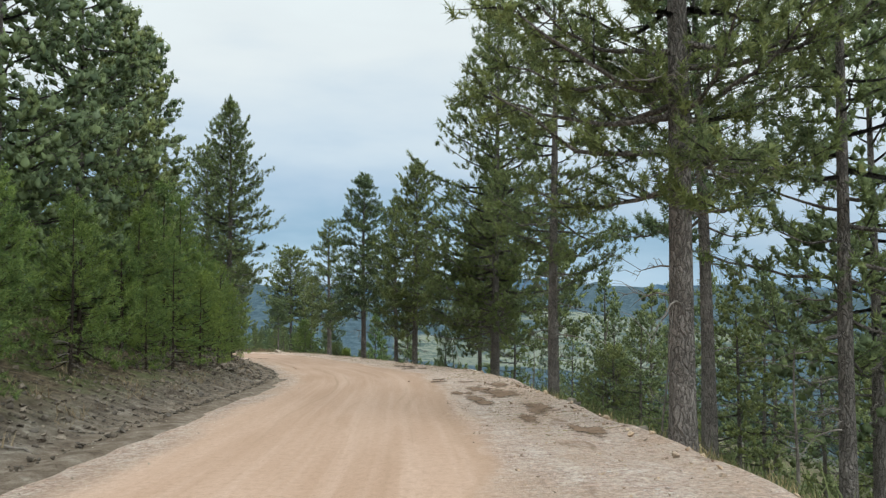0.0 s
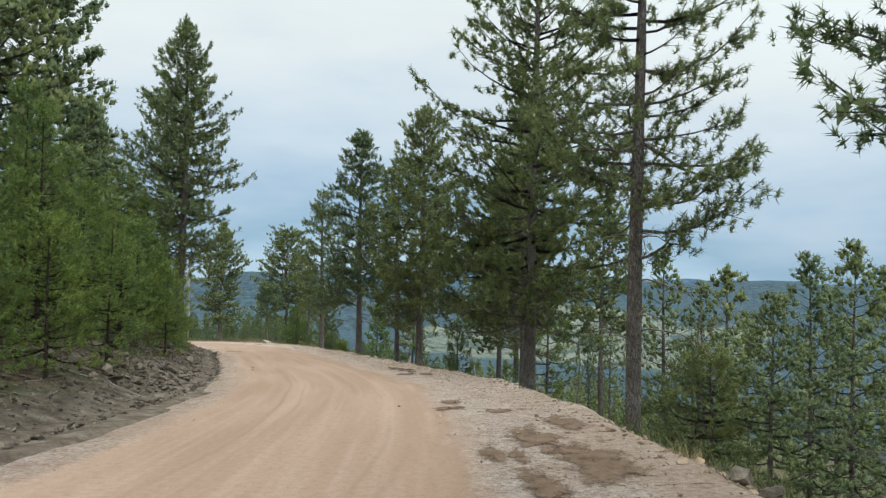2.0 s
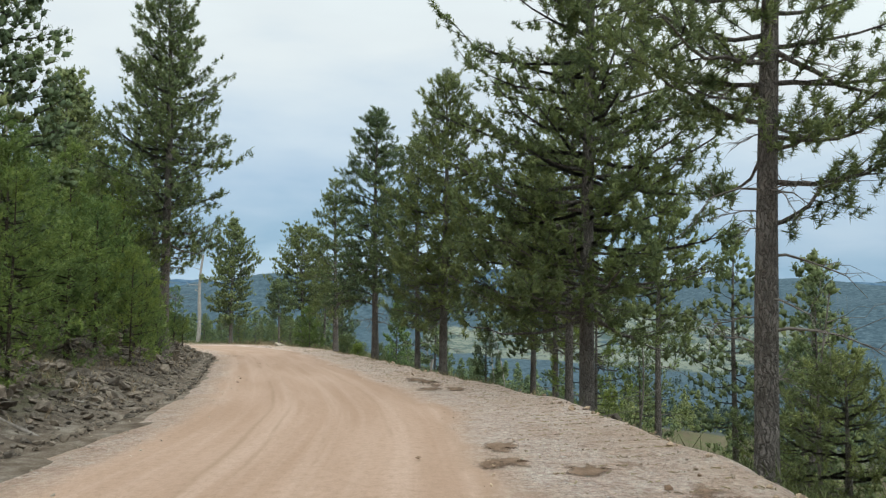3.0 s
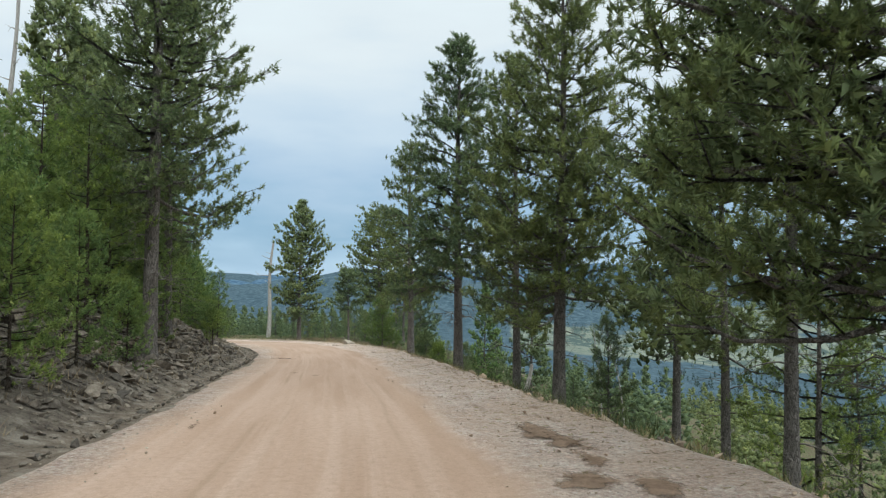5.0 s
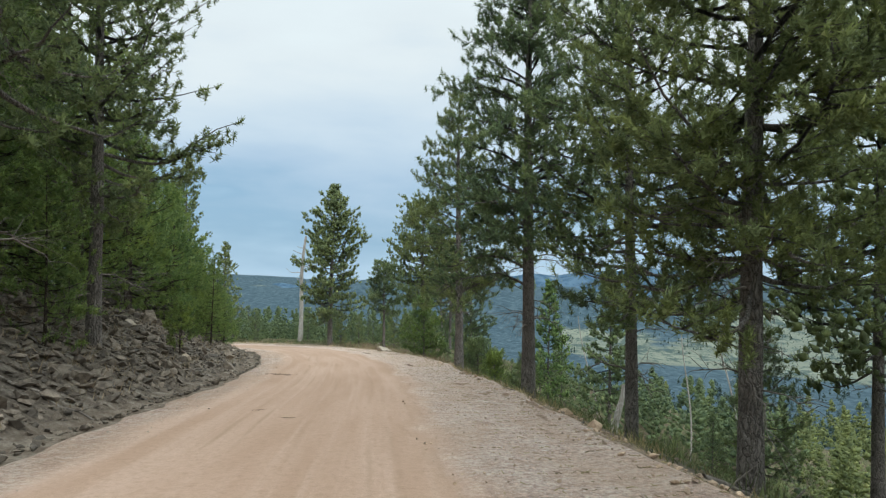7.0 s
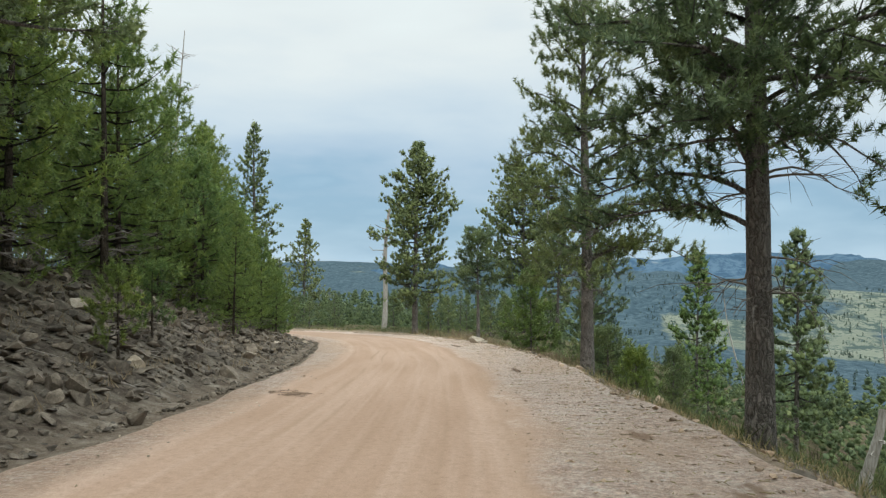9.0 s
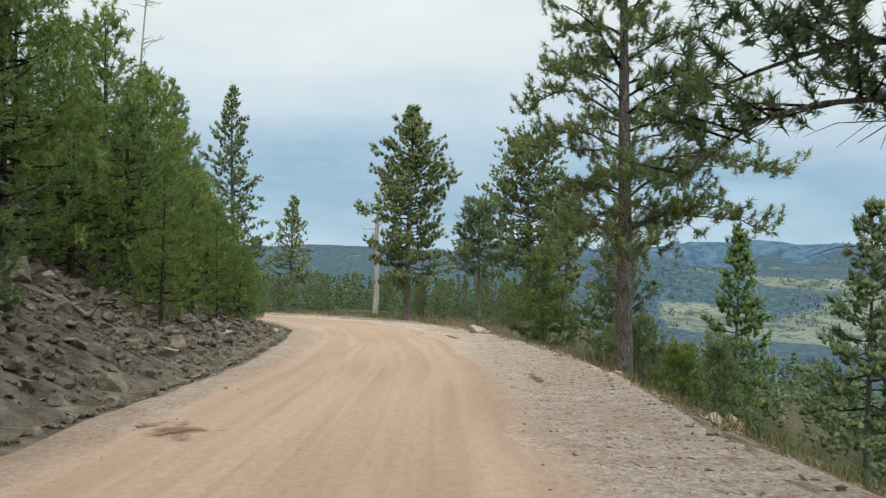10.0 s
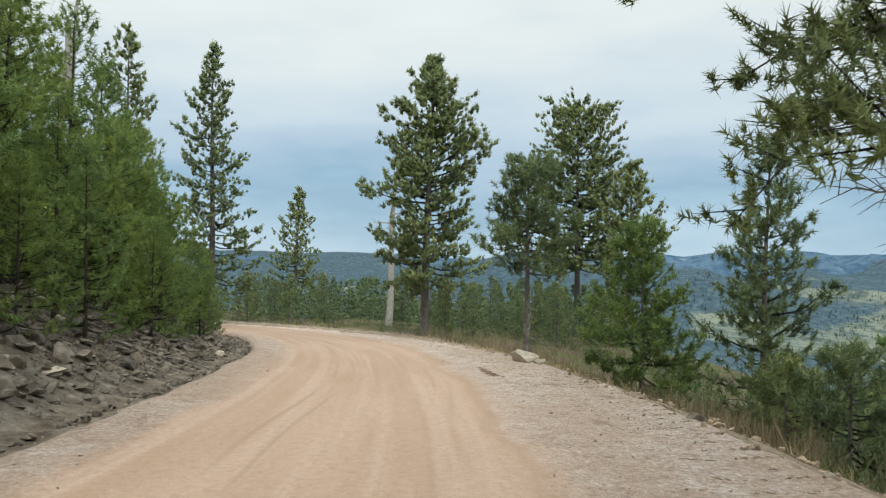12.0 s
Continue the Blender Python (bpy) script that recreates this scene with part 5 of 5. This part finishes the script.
# ---------------------------------------------------------------- damp patches
def patch(x, y, length, width, faint=0.0):
    """A thin damp spot with a ragged outline, long along the road."""
    idx, u = nearest([x], [y])
    tx, sx = TANG[idx[0]], SIDE[idx[0]]
    n = 40
    th = np.linspace(0, 2 * np.pi, n, endpoint=False)
    ph = rng.uniform(0, 100)
    rad = 0.55 + 0.9 * fbm(np.cos(th) * 2.2 + ph, np.sin(th) * 2.2 + ph, 4, 90)
    rad = rad * 1.25
    rings = np.array([0.0, 0.5, 0.8, 1.0])
    px = [np.array([x])] + [x + k * rad * (np.cos(th) * length / 2 * tx[0] + np.sin(th) * width / 2 * sx[0]) for k in rings[1:]]
    py = [np.array([y])] + [y + k * rad * (np.cos(th) * length / 2 * tx[1] + np.sin(th) * width / 2 * sx[1]) for k in rings[1:]]
    px, py = np.concatenate(px), np.concatenate(py)
    i2, u2 = nearest(px, py)
    pz = road_surface(i2, u2)[2] + 0.018
    pz[-n:] -= 0.01
    tri = [(0, 1 + q, 1 + (q + 1) % n) for q in range(n)]
    for k in range(2):
        a, c = 1 + k * n, 1 + (k + 1) * n
        for q in range(n):
            q2 = (q + 1) % n
            tri += [(a + q, c + q, c + q2), (a + q, c + q2, a + q2)]
    me = mesh_from("mud_patch", np.stack([px, py, pz], 1), np.array(tri), DAMP, True)
    a = me.attributes.new("rim", "FLOAT", "POINT")
    a.data.foreach_set("value", (np.concatenate([[0.0], np.repeat(rings[1:], n)]) + faint).astype(np.float32))
    tagged(new("mud_patch", me), "dark damp soil patch on the road shoulder", "mud patch", "damp patches on the shoulder")


def patches():
    for x, y, l, w in ((0.95, 19.6, 2.2, 0.7), (1.45, 17.9, 2.6, 0.9), (0.75, 16.8, 1.6, 0.45), (0.35, 18.6, 1.3, 0.3), (0.9, 15.9, 1.5, 0.4), (1.9, 14.4, 2.2, 0.6), (0.65, 18.3, 0.9, 0.2),
                       (-2.1, 35.8, 1.8, 0.55), (-1.45, 33.8, 0.8, 0.3), (-1.55, 32.8, 0.9, 0.6), (-0.9, 32.6, 0.8, 0.45), (-1.75, 35.0, 1.4, 0.5), (1.6, 21.1, 1.6, 0.7), (0.7, 22.8, 0.7, 0.5),
                       (-0.14, 24.3, 0.6, 0.45), (-0.14, 23.3, 0.6, 0.5), (-0.3, 23.1, 0.5, 0.35), (1.5, 12.8, 1.5, 0.35), (2.2, 11.0, 1.2, 0.5), (-7.3, 35.9, 1.5, 0.16),
                       (-14.2, 57.1, 1.5, 1.1), (-14.75, 57.3, 0.9, 0.6), (-10.1, 47.6, 0.25, 0.5), (-9.15, 46.7, 0.2, 0.35), (-18.3, 77.2, 2.6, 0.3), 
                       (-11.9, 64.1, 1.6, 0.2)):
        patch(x, y, l, w, 0.4 if nearest([x], [y])[1][0] < 0.9 else 0.0)


# ---------------------------------------------------------------- dead trees, branches, grass
def snag(x, y, height, girth, seed, label, lean=(0, 0), arms=8, armlen=1.0, top=0.35, mat=DEADWOOD):
    r = np.random.default_rng(seed)
    z = ground_z(x, y)
    ob = root("dead_tree", pose(x, y, z), label, "dead tree")
    t = np.linspace(0, 1, 12)
    body = Tubes()
    axis = np.stack([lean[0] * height * t + 0.02 * height * np.sin(t * 5 + seed), lean[1] * height * t, -0.3 + (height + 0.3) * t], 1)
    body.add(axis, girth * (1 - (1 - top) * t) * (1 + 0.06 * r.normal(size=12)), 9)
    trunk = part("trunk", body.mesh("trunk", mat), ob)
    for _ in range(arms):
        one = Tubes()
        p0 = along_curve(axis, r.uniform(0.2 if arms > 14 else 0.45, 0.97))
        a = r.uniform(0, 6.28)
        ln = armlen * r.uniform(0.4, 1.2)
        d = np.array([math.cos(a), math.sin(a), r.uniform(-0.2, 0.6)])
        q = np.linspace(0, 1, 5)
        pts = p0 + q[:, None] * d * ln + r.normal(size=(5, 3)) * 0.06 * ln * q[:, None]
        one.add(pts, 0.2 * girth * (1 - 0.8 * q), 4)
        for _ in range(2):
            p1 = along_curve(pts, r.uniform(0.4, 0.9))
            one.add([p1, p1 + (d + r.normal(size=3) * 0.6) * ln * 0.35], [0.07 * girth, 0.02 * girth], 3)
        part("branch", one.mesh("branch", mat), trunk)
    return ob


def fallen(x, y, length, girth, turn, label, seed):
    r = np.random.default_rng(seed)
    n = 8
    t = np.linspace(-0.5, 0.5, n)
    a = math.radians(turn)
    px = x + t * length * math.cos(a) + 0.03 * length * r.normal(size=n)
    py = y + t * length * math.sin(a) + 0.03 * length * r.normal(size=n)
    pz = on_road(px, py)
    pz = np.maximum(pz, np.linspace(pz[0], pz[-1], n)) + girth * 0.6
    one = Tubes()
    one.add(np.stack([px, py, pz], 1), girth * np.linspace(1, 0.5, n), 6)
    for _ in range(4):
        k = int(r.integers(1, n - 1))
        d = np.array([math.cos(a) * 0.6 + r.normal() * 0.5, math.sin(a) * 0.6 + r.normal() * 0.5, abs(r.normal()) * 0.4])
        p0 = np.array([px[k], py[k], pz[k]])
        one.add([p0, p0 + d * length * 0.18], [girth * 0.4, girth * 0.1], 4)
    tagged(new("fallen_branch", one.mesh("fallen_branch", TWIG)), label, "branch", "fallen branches")


def dead_things():
    snag(-36.5, 107.4, 11.5, 0.27, 1, "bleached standing dead pine with broken limbs at the bend", lean=(0.07, 0), arms=10, armlen=1.8, top=0.45)
    snag(-40.8, 84.7, 20.5, 0.17, 2, "tall thin dead pine rising above the wood", arms=40, armlen=1.5, top=0.16)
    snag(-43.4, 86.0, 15.0, 0.2, 3, "broken grey dead trunk above the wood", arms=6, armlen=0.8, top=0.7)
    snag(-3.76, 65.0, 1.9, 0.17, 4, "short splintered pale stump leaning on the slope", lean=(0.22, 0), arms=2, armlen=0.5, top=0.5)
    snag(2.4, 71.0, 7.5, 0.06, 5, "thin bleached dead sapling leaning on the slope", lean=(-0.2, 0.05), arms=6, armlen=0.7)
    snag(1.6, 88.0, 9.0, 0.07, 6, "thin bleached dead sapling on the slope", lean=(-0.05, 0), arms=6, armlen=0.8)
    snag(-4.9, 96.0, 8.0, 0.07, 7, "thin bleached dead sapling leaning on the slope", lean=(-0.18, 0), arms=5, armlen=0.8)
    snag(-20.1, 105.0, 10.5, 0.10, 8, "bleached bare pole among the pines below the bend", arms=6, armlen=0.6, top=0.5)
    snag(-29.0, 57.5, 14.0, 0.2, 9, "grey dead trunk among the pines above the road", arms=8, armlen=1.0, top=0.4)
    for k, (px, py, ph, pa) in enumerate(((7.4, 15.4, 4.0, 22), (6.8, 31.0, 4.5, 26), (8.6, 24.0, 5.0, 24), (6.2, 20.5, 3.2, 16), (4.6, 38.0, 3.6, 18))):
        snag(px, py, ph, 0.04, 20 + k, "grey dead young pine with a tangle of bare limbs", lean=(0.06, 0.02), arms=pa, armlen=1.3, top=0.3, mat=TWIG)
    fallen(-21.2, 61.9, 2.6, 0.06, 21, "long weathered branch lying down the stony bank", 690)
    fallen(-16.2, 55.2, 1.2, 0.03, 60, "pale splintered branch on the stony bank", 691)
    x, y = beside(22, 62, 140, 1.0, 5.0, -1)
    for k, (px, py) in enumerate(zip(x, y)):
        fallen(px, py, float(rng.uniform(0.8, 2.4)), float(rng.uniform(0.018, 0.045)), float(rng.uniform(0, 180)), "dry fallen branch lying on the stony bank", 700 + k)
    x, y = beside(10, 46, 70, 0.6, 3.0, -1)
    for k, (px, py) in enumerate(zip(x, y)):
        fallen(px, py, float(rng.uniform(0.6, 1.8)), float(rng.uniform(0.015, 0.035)), float(rng.uniform(0, 180)), "dry fallen branch beside the ditch", 730 + k)
    x, y = beside(12, 46, 110, 2.0, 7.0, 1)
    for k, (px, py) in enumerate(zip(x, y)):
        fallen(px, py, float(rng.uniform(1.0, 3.0)), float(rng.uniform(0.02, 0.05)), float(rng.uniform(0, 180)), "dry fallen branch on the slope below the road", 760 + k)


def strew(name, mat, label, category, rows):
    """Short dry sticks strewn beside the road as one body. rows: count, side, offsets from the edge, stretch of road, shortest and longest, thickness."""
    tubes = Tubes()
    for n, side, d0, d1, s0, s1, short, long, thick in rows:
        x, y = beside(n, s0, s1, d0, d1, side, 1.2 if side < 0 else 0.8)
        a = rng.uniform(0, 6.28, n)
        ln = short + (long - short) * rng.uniform(size=n) ** 1.5
        z0, z1 = on_road(x, y), on_road(x + np.cos(a) * ln, y + np.sin(a) * ln)
        for k in range(n):
            p0 = np.array([x[k], y[k], z0[k] + 0.6 * thick])
            p2 = np.array([x[k] + math.cos(a[k]) * ln[k], y[k] + math.sin(a[k]) * ln[k], z1[k] + thick + 0.1 * ln[k] * rng.uniform() ** 2])
            p1 = (p0 + p2) / 2 + rng.normal(size=3) * 0.06 * ln[k]
            tubes.add([p0, p1, p2], [thick, 0.8 * thick, 0.35 * thick], 3)
    tagged(new(name, tubes.mesh(name, mat)), label, category, kind="stuff")


def litter():
    strew("bank_twigs", TWIG, "short dry twigs strewn over the roadside banks", "twigs", ((620, -1, 0.5, 7.0, 42, 140, 0.12, 0.55, 0.011), (200, 1, -0.2, 4.0, 44, 130, 0.12, 0.55, 0.011)))
    strew("lip_litter", DRYGRASS, "straw-coloured bark chips and dry needles on the outer shoulder", "litter", ((2600, 1, -2.2, 0.6, 50, 132, 0.03, 0.12, 0.007),))
    strew("dark_litter", BRUSH, "brown bark chips and dry stems on the outer shoulder", "litter", ((900, 1, -1.6, 0.7, 50, 132, 0.03, 0.14, 0.007),))


def blades(name, x, y, z, tall, count, spread, mat, label, category, lean=0.45):
    """Tufts of grass or brush stems as one body of slim blades."""
    n = len(x) * count
    c = np.repeat(np.stack([x, y, z], 1), count, 0)
    hgt = np.repeat(tall, count) * rng.uniform(0.5, 1.15, n)
    c[:, :2] += rng.normal(size=(n, 2)) * spread
    d = np.stack([rng.normal(size=n) * lean, rng.normal(size=n) * lean, np.ones(n)], 1)
    d /= np.linalg.norm(d, axis=1)[:, None]
    w = np.stack([rng.normal(size=n), rng.normal(size=n), np.zeros(n)], 1)
    w /= np.linalg.norm(w, axis=1)[:, None] + 1e-9
    wide = (0.006 + 0.012 * hgt)[:, None]
    tip = c + d * hgt[:, None]
    v = np.stack([c - w * wide, c + w * wide, tip], 1).reshape(-1, 3)
    tagged(new(name, mesh_from(name, v, np.arange(len(v)).reshape(-1, 3), mat)), label, category, kind="stuff")


def grasses():
    x, y = beside(900, 44, 150, 0.0, 3.0, 1, 1.2)
    keep = fbm(x * 0.25, y * 0.25, 3, 80) > 0.42
    x, y = x[keep], y[keep]
    blades("dry_grass", x, y, terrain(x, y)[0], rng.uniform(0.08, 0.27, len(x)), 14, 0.12, DRYGRASS, "dry straw-coloured grass along the road lip", "grass")
    x, y = beside(130, 112, 136, 0.3, 2.6, 1, 1.0)
    blades("roadside_brush", x, y, terrain(x, y)[0], rng.uniform(0.35, 0.8, len(x)), 22, 0.16, BRUSH, "brown leafless brush beside the road", "brush", 0.3)
    x, y = beside(1100, 44, 140, 0.9, 9.0, -1, 1.2)
    blades("bank_grass", x, y, terrain(x, y)[0], rng.uniform(0.10, 0.35, len(x)), 12, 0.13, BRUSH, "thin brown grass and stems on the bank", "grass", 0.6)
    x, y = beside(1900, 44, 160, 0.5, 16.0, 1, 1.2)
    blades("slope_grass", x, y, terrain(x, y)[0], rng.uniform(0.2, 0.55, len(x)), 14, 0.22, SHRUB, "low green shrubs and grass on the slope", "shrubs", 0.6)


rubble()
boulders()
patches()
dead_things()
litter()
grasses()
